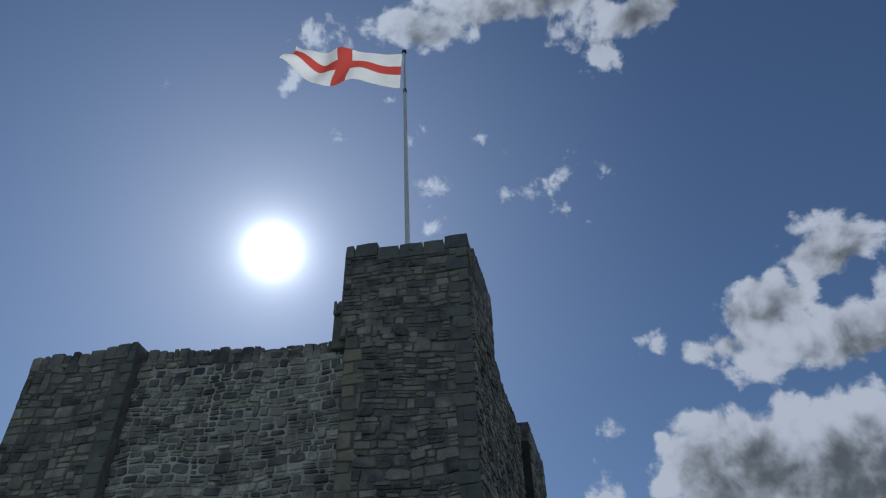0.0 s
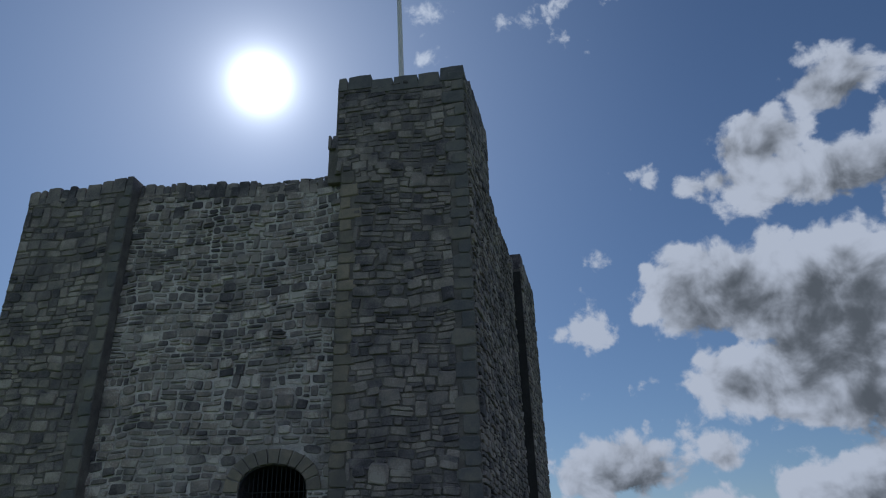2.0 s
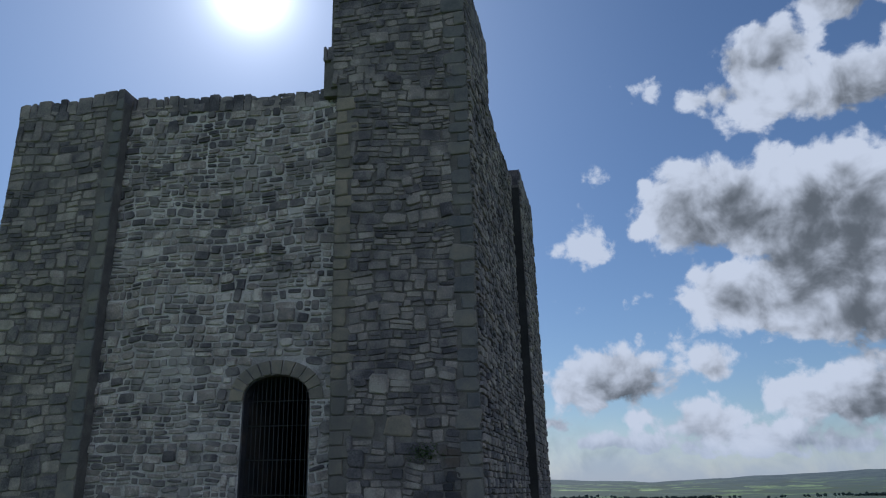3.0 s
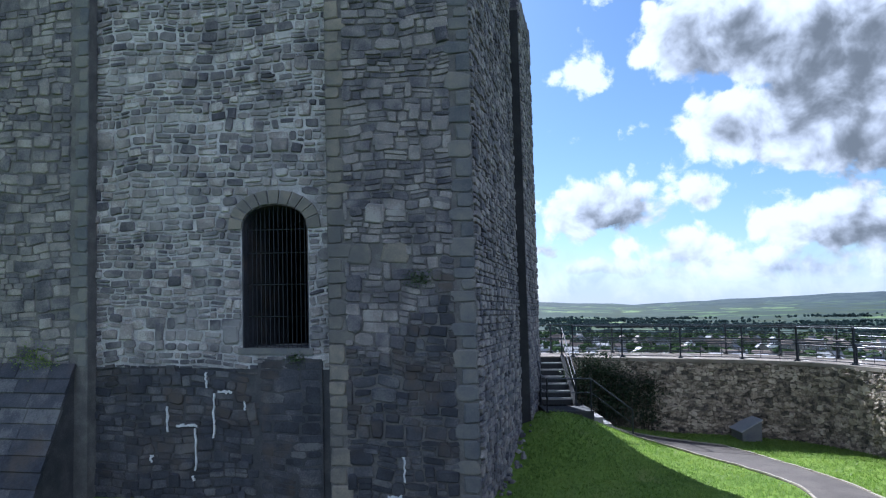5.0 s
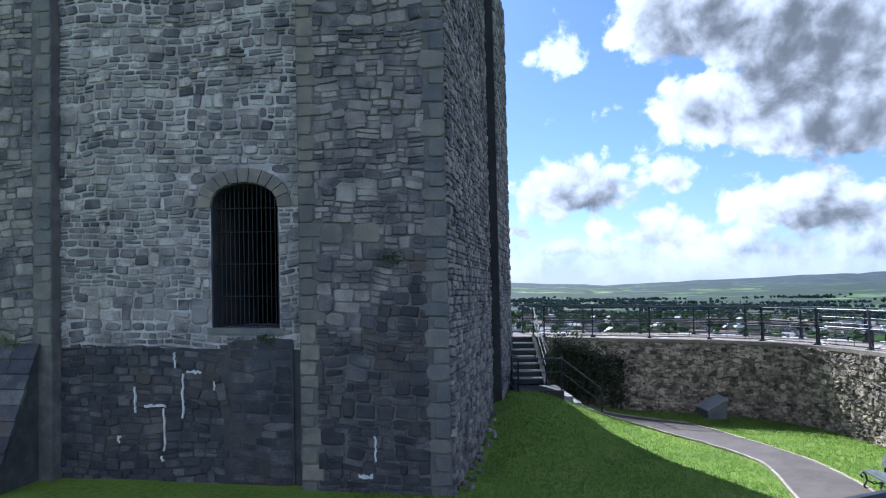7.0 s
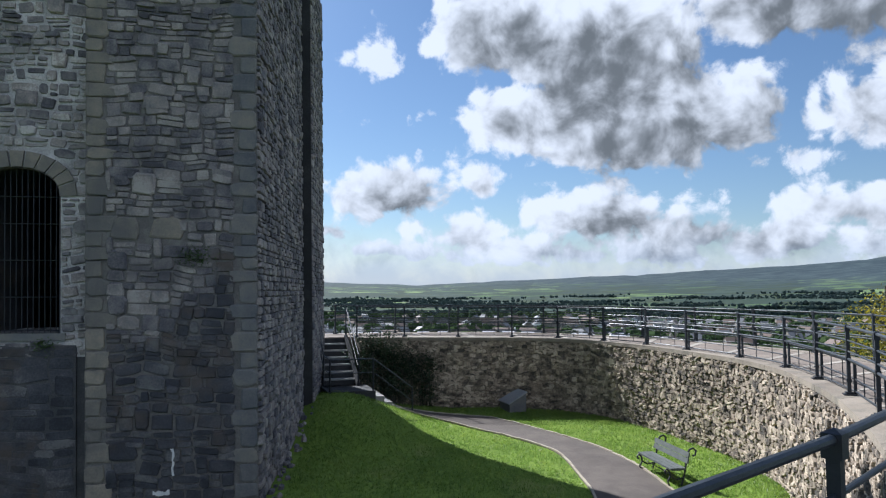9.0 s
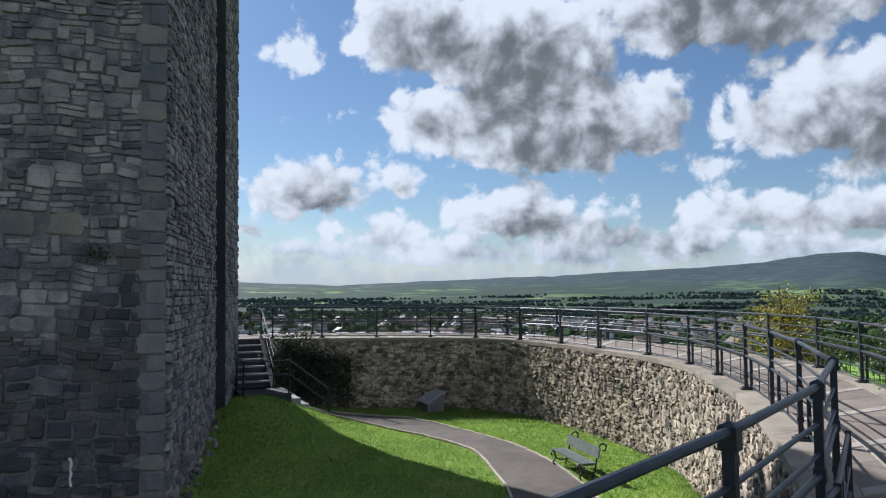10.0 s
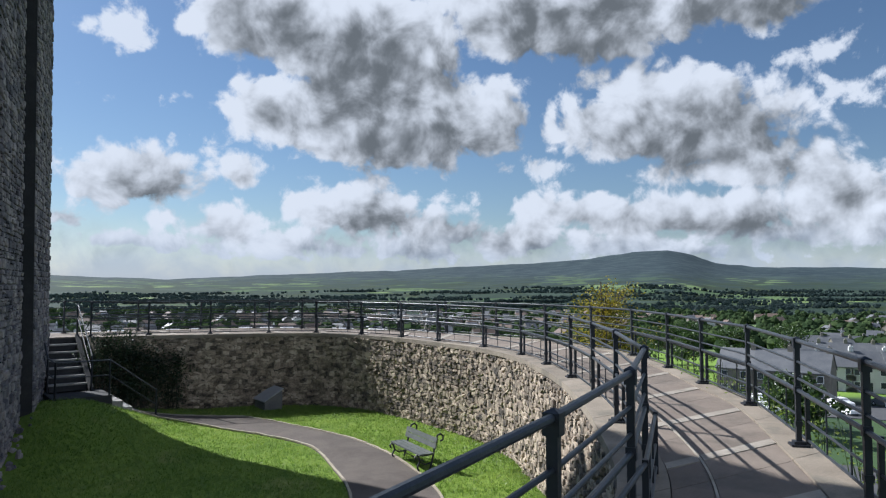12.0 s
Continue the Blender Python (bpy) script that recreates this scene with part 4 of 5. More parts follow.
# ---- flagpole ----
def flagpole():
    foot, head = tw(1.52, 1.6, 13.2), CORNER + UD * 2.45 + VD * 1.6 + UPW * 25.46
    t = thing("flagpole", tuple(foot), "pale painted flagpole on the turret flying a red-crossed white flag", "flagpole")
    part("pole", Shape().tube([foot.lerp(head, k / 8) for k in range(9)], [0.085 - 0.004 * k for k in range(9)], 12), POLE, t)
    part("collar", Shape().tube([foot.lerp(head, 0.785), foot.lerp(head, 0.80)], 0.075, 10), IRON, t)
    part("finial", Shape().tube([head, head + UPW * 0.06, head + UPW * 0.14, head + UPW * 0.2], [0.05, 0.10, 0.10, 0.03], 10), IRON, t)
    part("halyard", Shape().tube([foot.lerp(head, 0.1) - VD * 0.12, foot.lerp(head, 0.98) - VD * 0.08], 0.012, 5), POLE, t)
    s = Shape()
    nx, nz = 60, 24
    hoist, length, high = foot.lerp(head, 0.985), 4.85, 2.25
    v = []
    for i in range(nx + 1):
        a = i / nx
        for k in range(nz + 1):
            b = k / nz
            wave = 0.28 * a ** 0.7 * math.sin(9.5 * a + 1.5 * b) + 0.12 * a * math.sin(21 * a - 3 * b)
            rise = 1.75 * a + 0.25 * a * a + 0.18 * a * math.sin(7.0 * a + 0.6) + 0.45 * max(0.0, a - 0.72) * math.sin(9 * b)
            drop = high * b * (1 - 0.2 * a) - 0.25 * a * b * math.sin(8 * a)
            v.append(hoist + UD * (0.06 + length * a - 0.35 * a * b * math.sin(5 * b)) + VD * (wave - 0.1) + UPW * (rise - drop))
    f, slots = [], []
    for i in range(nx):
        for k in range(nz):
            f.append((i * (nz + 1) + k, (i + 1) * (nz + 1) + k, (i + 1) * (nz + 1) + k + 1, i * (nz + 1) + k + 1))
            slots.append(1 if abs((k + 0.5) / nz - 0.5) < 0.11 or abs((i + 0.5) / nx - 0.5) < 0.07 else 0)
    me = bpy.data.meshes.new("flag")
    me.from_pydata([tuple(p) for p in v], [], f)
    me.materials.append(FLAG_WHITE)
    me.materials.append(FLAG_RED)
    me.polygons.foreach_set("material_index", slots)
    me.polygons.foreach_set("use_smooth", [True] * len(f))
    flag = part("flag", me, None, t, "white flag with a red cross, blowing out")


flagpole()


# ---- railings ----
def post_meshes():
    post = Shape().box(-0.025, 0.025, -0.025, 0.025, 0.02, 1.05)
    post.box(-0.033, 0.033, -0.033, 0.033, 0.52, 0.60)
    post.box(-0.033, 0.033, -0.033, 0.033, 0.20, 0.25)
    cap = Shape().box(-0.037, 0.037, -0.037, 0.037, 0.99, 1.085)
    cap.add([(-0.037, -0.037, 1.085), (0.037, -0.037, 1.085), (0.037, 0.037, 1.085), (-0.037, 0.037, 1.085), (0, 0, 1.105)], [(0, 1, 4), (1, 2, 4), (2, 3, 4), (3, 0, 4)])
    foot = Shape().box(-0.085, 0.085, -0.085, 0.085, 0.0, 0.022)
    foot.box(-0.055, 0.055, -0.055, 0.055, 0.022, 0.05)
    stub = Shape().box(-0.02, 0.02, -0.02, 0.02, 0.0, 0.53)
    return [s.mesh(n, IRON) for n, s in (("post", post), ("cap", cap), ("foot", foot), ("guard_post", stub))]


POST, CAP, FOOT, STUB = post_meshes()


def railing(line, first, last, label, returns=False):
    r = thing("railing", (*line[first], 0), label, "railing", "railings along the walkway")
    for i in range(first, last + 1):
        o = outward(line, i)
        turn = math.degrees(math.atan2(-o.x, o.y))
        m = pose(line[i][0], line[i][1], 0, 0, 0, turn)
        p = part("post", POST, None, r, m=m)
        part("cap", CAP, None, p, m=m)
        part("foot", FOOT, None, p, m=m)
        g = Vector((line[i][0], line[i][1], 0)) + o * 0.085
        part("guard_post", STUB, None, r, m=pose(g.x, g.y, 0, 0, 0, turn))
        if i == last:
            break
        a, b = Vector((*line[i], 0)), Vector((*line[i + 1], 0))
        for z, rad, name, mat_ in ((1.062, 0.022, "top_rail", WORN_IRON), (0.85, 0.0135, "rail", WORN_IRON), (0.68, 0.0135, "rail", WORN_IRON), (0.56, 0.021, "mid_rail", WORN_IRON)):
            part(name, smooth_tube([a + UPW * z, b + UPW * z], rad), mat_, r)
        o2 = outward(line, i + 1)
        a, b = a + o * 0.085, b + o2 * 0.085
        for z, rad in ((0.50, 0.017), (0.25, 0.013), (0.06, 0.015)):
            part("guard_rail", smooth_tube([a + UPW * z, b + UPW * z], rad), WORN_IRON, r)
        for t in (0.33, 0.67):
            q = a.lerp(b, t)
            part("baluster", Shape().tube([q + UPW * 0.06, q + UPW * 0.50], 0.009, 5), IRON, r)


def smooth_tube(path, r):
    return Shape().tube(path, r, 10)


railing(INNER, 0, len(INNER) - 1, "black painted iron post-and-rail barrier along the court wall coping")
railing(OUTER, 0, len(OUTER) - 1, "black painted iron post-and-rail barrier along the walkway's outer kerb")


# ---- stair ----
def stair():
    t = thing("staircase", (4.4, 22.5, -1.45), "concrete steps from the walkway to the lawn with iron handrails", "staircase")
    n, top, rise, go = 7, 24.25, 1.45 / 7, 0.31
    for k in range(n):
        y1 = top - go * k
        z = -rise * (k + 1)
        part("step", Shape().box(3.62, 4.62, y1 - go - 0.02, y1, z - 0.045, z), STEP, t)
        # risers near black: the shade between the treads is in their colour
        part("riser", Shape().box(3.64, 4.61, y1 - 0.06, y1 + 0.1, z - 0.01, z + rise - 0.047), SHADE_BLACK, t)
    y0 = top - go * n
    # landing, and stringer below, take the same painted shade
    part("landing", Shape().box(3.5, 4.97, y0 - 1.2, y0 + 0.3, -2.3, -1.45), SHADE_BLACK, t)
    for k in range(5):
        x0 = 4.97 + 0.26 * k
        z = -1.45 - 0.195 * (k + 1)
        part("step", Shape().box(x0, x0 + 0.29, y0 - 1.15, y0 - 0.02, z - 0.5, z), STEP, t)
    part("stringer", Shape().block([(4.62, y0, -2.6), (4.74, y0, -2.6), (4.74, top, -2.6), (4.62, top, -2.6), (4.62, y0, -1.35), (4.74, y0, -1.35), (4.74, top, 0.06), (4.62, top, 0.06)]), SHADE_BLACK, t)

    def handrail(pts):
        h = part("handrail", Shape().tube([p for p in pts], 0.022, 8), WORN_IRON, t)
        part("lower_rail", Shape().tube([(x, y, z - 0.42) for x, y, z in pts], 0.016, 8), IRON, h)
        for x, y, z in pts:
            part("rail_post", Shape().tube([(x, y, z - 0.98), (x, y, z + 0.02)], 0.028, 8), IRON, h)

    handrail([(4.68, top, 1.02), (4.68, y0, -0.45)])
    handrail([(3.55, y0 - 1.15, -0.48), (4.9, y0 - 1.15, -0.48), (6.15, y0 - 1.2, -1.42)])
    handrail([(3.55, top, 1.02), (3.55, y0, -0.45), (3.55, y0 - 1.15, -0.48)])


stair()


# ---- path ----
PATH_L = [(4.9, 21.95), (5.6, 21.2), (6.5, 20.3), (7.36, 19.07), (7.95, 17.33), (8.27, 15.6), (7.67, 13.25), (6.95, 11.48), (5.6, 9.4), (3.6, 7.4), (1.0, 5.9)]
PATH_R = [(5.3, 22.5), (6.43, 21.6), (7.7, 20.9), (8.7, 20.06), (9.35, 17.9), (9.6, 15.2), (9.27, 12.8), (8.69, 11.03), (7.2, 8.6), (4.9, 6.3), (1.6, 4.6)]


def court_path():
    a, b = resample(PATH_L, 90), resample(PATH_R, 90)
    s = Shape()
    v = []
    for p, q in zip(a, b):
        for k in range(7):
            w = p.lerp(q, k / 6)
            v.append((w.x, w.y, court(w.x, w.y) + 0.022 + 0.02 * math.sin(math.pi * k / 6)))
    f = [(i * 7 + k, i * 7 + k + 1, i * 7 + 8 + k, i * 7 + 7 + k) for i in range(89) for k in range(6)]
    low = [(x, y, z - 0.12) for x, y, z in v]
    n = len(v)
    f += [(i * 7, i * 7 + 7, n + i * 7 + 7, n + i * 7) for i in range(89)] + [(i * 7 + 6, i * 7 + 13, n + i * 7 + 13, n + i * 7 + 6) for i in range(89)]
    path = solid("path", s.add(v + low, f), [ASPHALT], "curving worn tarmac footpath across the court lawn", "path")
    rng = random.Random(2)
    for line, sign in ((a, -1), (b, 1)):
        for i in range(0, 88, 4):
            e = Shape()
            ev = []
            for j in range(i, min(i + 5, 90)):
                p = line[j]
                d = (line[min(j + 1, 89)] - line[max(j - 1, 0)]).normalized()
                o = Vector((-d.y, d.x)) * (-sign)
                z = court(p.x, p.y)
                top = z + 0.05 + rng.uniform(-0.012, 0.012)
                p0, p1 = p + o * 0.005, p + o * (0.05 + rng.uniform(0, 0.012))
                ev += [(p0.x, p0.y, z - 0.1), (p1.x, p1.y, z - 0.1), (p1.x, p1.y, top), (p0.x, p0.y, top)]
            m = len(ev) // 4
            ef = [(k * 4 + c, k * 4 + 4 + c, k * 4 + 4 + (c + 1) % 4, k * 4 + (c + 1) % 4) for k in range(m - 1) for c in range(4)] + [(3, 2, 1, 0), tuple((m - 1) * 4 + c for c in range(4))]
            part("edging", e.add(ev, ef), EDGING, path)


court_path()


# ---- bench ----
def bench():
    t = thing("park_bench", (9.45, 12.75, court(9.45, 12.75)), "park bench with scrolled black iron ends and dark grey slats", "bench", turn=-100)
    L = 1.5

    def curl(x):
        s = Shape()
        s.tube([(x, 0.04, 0.0), (x, 0.10, 0.16), (x, 0.14, 0.34), (x, 0.17, 0.52), (x, 0.19, 0.64), (x, 0.24, 0.73), (x, 0.32, 0.76), (x, 0.385, 0.70), (x, 0.37, 0.62), (x, 0.31, 0.60)], 0.021, 8)
        s.tube([(x, -0.22, 0.0), (x, -0.26, 0.10), (x, -0.20, 0.20), (x, -0.22, 0.30), (x, -0.28, 0.36), (x, -0.32, 0.31), (x, -0.29, 0.25)], 0.021, 8)
        s.tube([(x, -0.22, 0.34), (x, -0.05, 0.325), (x, 0.14, 0.34)], 0.02, 8)
        s.tube([(x, -0.20, 0.20), (x, -0.07, 0.13), (x, 0.10, 0.16)], 0.016, 8)
        return s

    for x in (-L / 2 + 0.1, L / 2 - 0.1):
        part("bench_end", curl(x), IRON, t, "scrolled cast iron end", local=True)
    for k in range(3):
        y = -0.25 + 0.118 * k
        part("seat_slat", Shape().box(-L / 2, L / 2, y, y + 0.108, 0.35, 0.385), BENCH_WOOD, t, local=True)
    for k in range(2):
        z = 0.47 + 0.118 * k
        y = 0.125 + 0.025 * k
        part("back_slat", Shape().block([(-L / 2, y, z), (L / 2, y, z), (L / 2, y + 0.03, z - 0.01), (-L / 2, y + 0.03, z - 0.01), (-L / 2, y + 0.022, z + 0.108), (L / 2, y + 0.022, z + 0.108), (L / 2, y + 0.052, z + 0.098), (-L / 2, y + 0.052, z + 0.098)]), BENCH_WOOD, t, local=True)
    part("brace", Shape().tube([(-L / 2 + 0.12, -0.1, 0.2), (L / 2 - 0.12, -0.1, 0.2)], 0.012, 6), IRON, t, local=True)


bench()


# ---- plaque ----
def lectern():
    t = thing("information_lectern", (9.9, 21.45, court(9.9, 21.45) - 0.02), "low stone lectern with a sloping grey information panel", "information board", turn=-92)
    part("plinth", Shape().block([(-0.42, -0.30, 0), (0.42, -0.30, 0), (0.42, 0.30, 0), (-0.42, 0.30, 0), (-0.42, -0.30, 0.28), (0.42, -0.30, 0.28), (0.42, 0.30, 0.62), (-0.42, 0.30, 0.62)]), DARK_QUOIN, t, local=True)
    part("panel", Shape().block([(-0.46, -0.34, 0.285), (0.46, -0.34, 0.285), (0.46, 0.34, 0.665), (-0.46, 0.34, 0.665), (-0.46, -0.35, 0.315), (0.46, -0.35, 0.315), (0.46, 0.33, 0.695), (-0.46, 0.33, 0.695)]), PLAQUE, t, "dull grey sloping panel", local=True)


lectern()


# ---- plants ----
def leaves(rng, spots, size, aspect=0.6):
    """Small bent leaves at the given places: (x, y, z) each."""
    v, f = [], []
    for p in spots:
        q = Euler((rng.uniform(0, 6.3), rng.uniform(-0.9, 0.9), rng.uniform(0, 6.3))).to_matrix()
        s = size * rng.uniform(0.6, 1.3)
        n = len(v)
        for a, b, c in ((-0.5, 0, 0), (0, -0.5 * aspect, 0.12), (0.5, 0, 0.0), (0, 0.5 * aspect, 0.12)):
            w = q @ Vector((a * s, b * s, c * s))
            v.append((p[0] + w.x, p[1] + w.y, p[2] + w.z))
        f += [(n, n + 1, n + 2), (n, n + 2, n + 3)]
    s = Shape()
    s.v, s.f, s.m = v, f, [0] * len(f)
    return s


def leaf_part(name, shape, material, parent, label=""):
    me = bpy.data.meshes.new(name)
    me.from_pydata(shape.v, [], shape.f)
    me.materials.append(material)
    return part(name, me, None, parent, label)


def shrub():
    rng = random.Random(31)
    t = thing("ivy", (5.7, 23.1, -2.3), "dark ivy hanging over the court wall beside the steps", "ivy")
    spots, stems = [], Shape()
    for k in range(60):
        x = rng.uniform(4.85, 6.2) if k < 26 else rng.uniform(5.3, 7.4)
        yw = 23.75 - (x - 5.0) * 0.27 - 0.36
        z1 = rng.uniform(-1.6, 0.10) if k < 26 else rng.uniform(-2.0, -0.35)
        c = Vector((x, yw - rng.uniform(0.0, 0.25 if k < 26 else 0.06), z1))
        stems.tube([(x + rng.uniform(-0.2, 0.2), yw, -2.4), tuple(c)], [0.015, 0.006], 5)
        for _ in range(130):
            spots.append((c.x + rng.gauss(0, 0.24), c.y + rng.gauss(0, 0.08) - 0.05, c.z + rng.gauss(0, 0.2)))
    tagged(part("stem", stems, BARK, t), kind="stuff")
    leaf_part("foliage", leaves(rng, spots, 0.075), IVY_LEAF, t)


shrub()


def gold_tree():
    rng = random.Random(41)
    x, y = 18.2, 14.2
    g = land(x, y)
    t = thing("birch_tree", (x, y, g), "young birch with yellowing autumn leaves beyond the railing", "tree")
    trunk = Shape()
    trunk.tube([(x, y, g), (x + 0.1, y, g + 3), (x + 0.05, y + 0.1, g + 6.5), (x + 0.2, y, -0.4)], [0.10, 0.07, 0.02, 0.004], 8)
    spots = []
    for k in range(130):
        a = rng.uniform(0, 6.3)
        z0 = rng.uniform(-3.4, 0.9)
        ln = rng.uniform(0.6, 1.9) * (1.0 if z0 < -1.0 else 0.62)
        tip = Vector((x + math.cos(a) * ln, y + math.sin(a) * ln, z0 + ln * rng.uniform(0.5, 1.0)))
        base = Vector((x + 0.1, y, z0))
        trunk.tube([base, base.lerp(tip, 0.55) + UPW * 0.1, tip], [0.03, 0.018, 0.005], 5)
        for _ in range(95):
            q = base.lerp(tip, rng.uniform(0.3, 1.05))
            spots.append((q.x + rng.gauss(0, 0.16), q.y + rng.gauss(0, 0.16), q.z + rng.gauss(0, 0.14)))
    part("trunk", trunk, BARK, t)
    leaf_part("crown", leaves(rng, spots, 0.085), GOLD_LEAF, t)


gold_tree()


def weeds():
    rng = random.Random(51)
    for k, (i, tt) in enumerate([(6, 0.35), (6, 0.8), (7, 0.15), (7, 0.45), (7, 0.75), (8, 0.2), (8, 0.6), (9, 0.3), (5, 0.7)]):
        a, b = Vector((*OUTER[i], 0)), Vector((*OUTER[i + 1], 0))
        c = a.lerp(b, tt) + outward(OUTER, i) * 0.42
        spots = [(c.x + rng.gauss(0, 0.20), c.y + rng.gauss(0, 0.2), -0.25 + abs(rng.gauss(0, 0.2))) for _ in range(130)]
        t = thing("weed", (c.x, c.y, -0.6), "leafy flowering weed growing at the walkway's outer kerb", "weed", "weeds by the kerb")
        st = Shape()
        for _ in range(9):
            st.tube([(c.x + rng.gauss(0, 0.05), c.y + rng.gauss(0, 0.05), -0.7), (c.x + rng.gauss(0, 0.16), c.y + rng.gauss(0, 0.16), rng.uniform(0.0, 0.4))], [0.006, 0.003], 4)
        tagged(part("stem", st, LEAF, t), kind="stuff")
        leaf_part("foliage", leaves(rng, spots, 0.05), WEED_LEAF, t)


weeds()


def in_court(x, y):
    if outside_wall(x, y) or not (-1 < x < 12.4 and 2 < y < 23.5):
        return False
    q = Vector((x, y, 0)) - CORNER
    u, v = q.dot(UD), q.dot(VD)
    return not (u > -0.75 - 0.034 * v - 0.1 and 0 < v < 10.8)


PATH_A, PATH_B = resample(PATH_L, 60), resample(PATH_R, 60)


def on_path(x, y):
    p = Vector((x, y))
    i = min(range(60), key=lambda k: (PATH_A[k].lerp(PATH_B[k], 0.5) - p).length_squared)
    m = PATH_A[i].lerp(PATH_B[i], 0.5)
    return (m - p).length < (PATH_B[i] - PATH_A[i]).length * 0.5 + 0.03


def lawn():
    """Blades and tufts of the mown lawn."""
    rng = random.Random(61)
    v, f = [], []
    n = 0
    while n < 110000:
        x, y = rng.uniform(-1, 12.4), rng.uniform(5, 23.4)
        if not in_court(x, y) or on_path(x, y):
            continue
        z = court(x, y)
        for _ in range(3):
            a, h = rng.uniform(0, 6.3), rng.uniform(0.025, 0.075)
            bx, by = x + rng.gauss(0, 0.02), y + rng.gauss(0, 0.02)
            w = 0.008
            k = len(v)
            v += [(bx - w * math.cos(a), by - w * math.sin(a), z - 0.01), (bx + w * math.cos(a), by + w * math.sin(a), z - 0.01), (bx + rng.gauss(0, 0.03), by + rng.gauss(0, 0.03), z + h)]
            f.append((k, k + 1, k + 2))
            n += 1
    me = bpy.data.meshes.new("grass")
    me.from_pydata(v, [], f)
    me.materials.append(BLADE)
    tagged(new("grass", me), "short green mown grass of the castle court", "grass", "", "stuff")


lawn()


def footing():
    """Loose earth-stained stones along the foot of the keep's side wall."""
    rng = random.Random(63)
    for k in range(34):
        v = rng.uniform(-0.1, 6.6)
        p = right(v, -2.4, rng.uniform(0.02, 0.32))
        z = court(p.x, p.y)
        w = rng.uniform(0.06, 0.16)
        ob = new("loose_stone", unit_mesh(rng.randrange(20), "rough", KEEP_STONE))
        ob.matrix_basis = pose(p.x, p.y, z + 0.01, rng.uniform(-25, 25), rng.uniform(-25, 25), rng.uniform(0, 360)) @ Matrix.Diagonal((w, w * rng.uniform(0.6, 1), w * rng.uniform(0.4, 0.8), 1))
        tagged(ob, "loose grey rubble stone fallen at the keep's foot", "stone", "fallen stones")


footing()


# ---- the town and the valley ----
def house(w, d, h, wall, roof_material, label):
    """A gabled house with its long side along x, front towards -y."""
    t = thing("house", (0, 0, 0), label, "house", "houses of the town")
    rise = d * 0.36
    s = Shape()
    s.add([(-w / 2, -d / 2, -4), (w / 2, -d / 2, -4), (w / 2, d / 2, -4), (-w / 2, d / 2, -4), (-w / 2, -d / 2, h), (w / 2, -d / 2, h), (w / 2, d / 2, h), (-w / 2, d / 2, h), (-w / 2, 0, h + rise), (w / 2, 0, h + rise)],
          [(0, 1, 5, 4), (2, 3, 7, 6), (1, 2, 6, 9, 5), (3, 0, 4, 8, 7), (3, 2, 1, 0)])
    part("wall", s, wall, t, local=True)
    r = Shape()
    for sy in (-1, 1):
        a, b = (sy * (d / 2 + 0.3), h - 0.25), (0.0, h + rise + 0.04)
        r.block([(-w / 2 - 0.15, a[0], a[1]), (w / 2 + 0.15, a[0], a[1]), (w / 2 + 0.15, b[0], b[1]), (-w / 2 - 0.15, b[0], b[1]), (-w / 2 - 0.15, a[0], a[1] + 0.16), (w / 2 + 0.15, a[0], a[1] + 0.16), (w / 2 + 0.15, b[0], b[1] + 0.16), (-w / 2 - 0.15, b[0], b[1] + 0.16)])
    roof = part("roof", r, roof_material, t, local=True)
    c = Shape().box(w / 2 - 0.9, w / 2 - 0.1, -0.35, 0.35, h + rise - 0.5, h + rise + 1.0)
    for k in (-0.18, 0.18):
        c.tube([(w / 2 - 0.5, k, h + rise + 1.0), (w / 2 - 0.5, k, h + rise + 1.35)], 0.11, 6)
    part("chimney", c, wall, roof, local=True)
    for fx in (-0.27, 0.27):
        for z0 in (0.9, 3.4):
            if z0 + 1.2 < h:
                win = part("window", Shape().box(fx * w - 0.55, fx * w + 0.55, -d / 2 - 0.05, -d / 2 + 0.05, z0, z0 + 1.3), WHITE, t, local=True)
                part("pane", Shape().box(fx * w - 0.45, fx * w + 0.45, -d / 2 - 0.07, -d / 2 + 0.02, z0 + 0.1, z0 + 1.2), PANE, win, local=True)
    part("door", Shape().box(-0.45, 0.45, -d / 2 - 0.05, -d / 2 + 0.05, 0, 2.05), PANE, t, local=True)
    return t


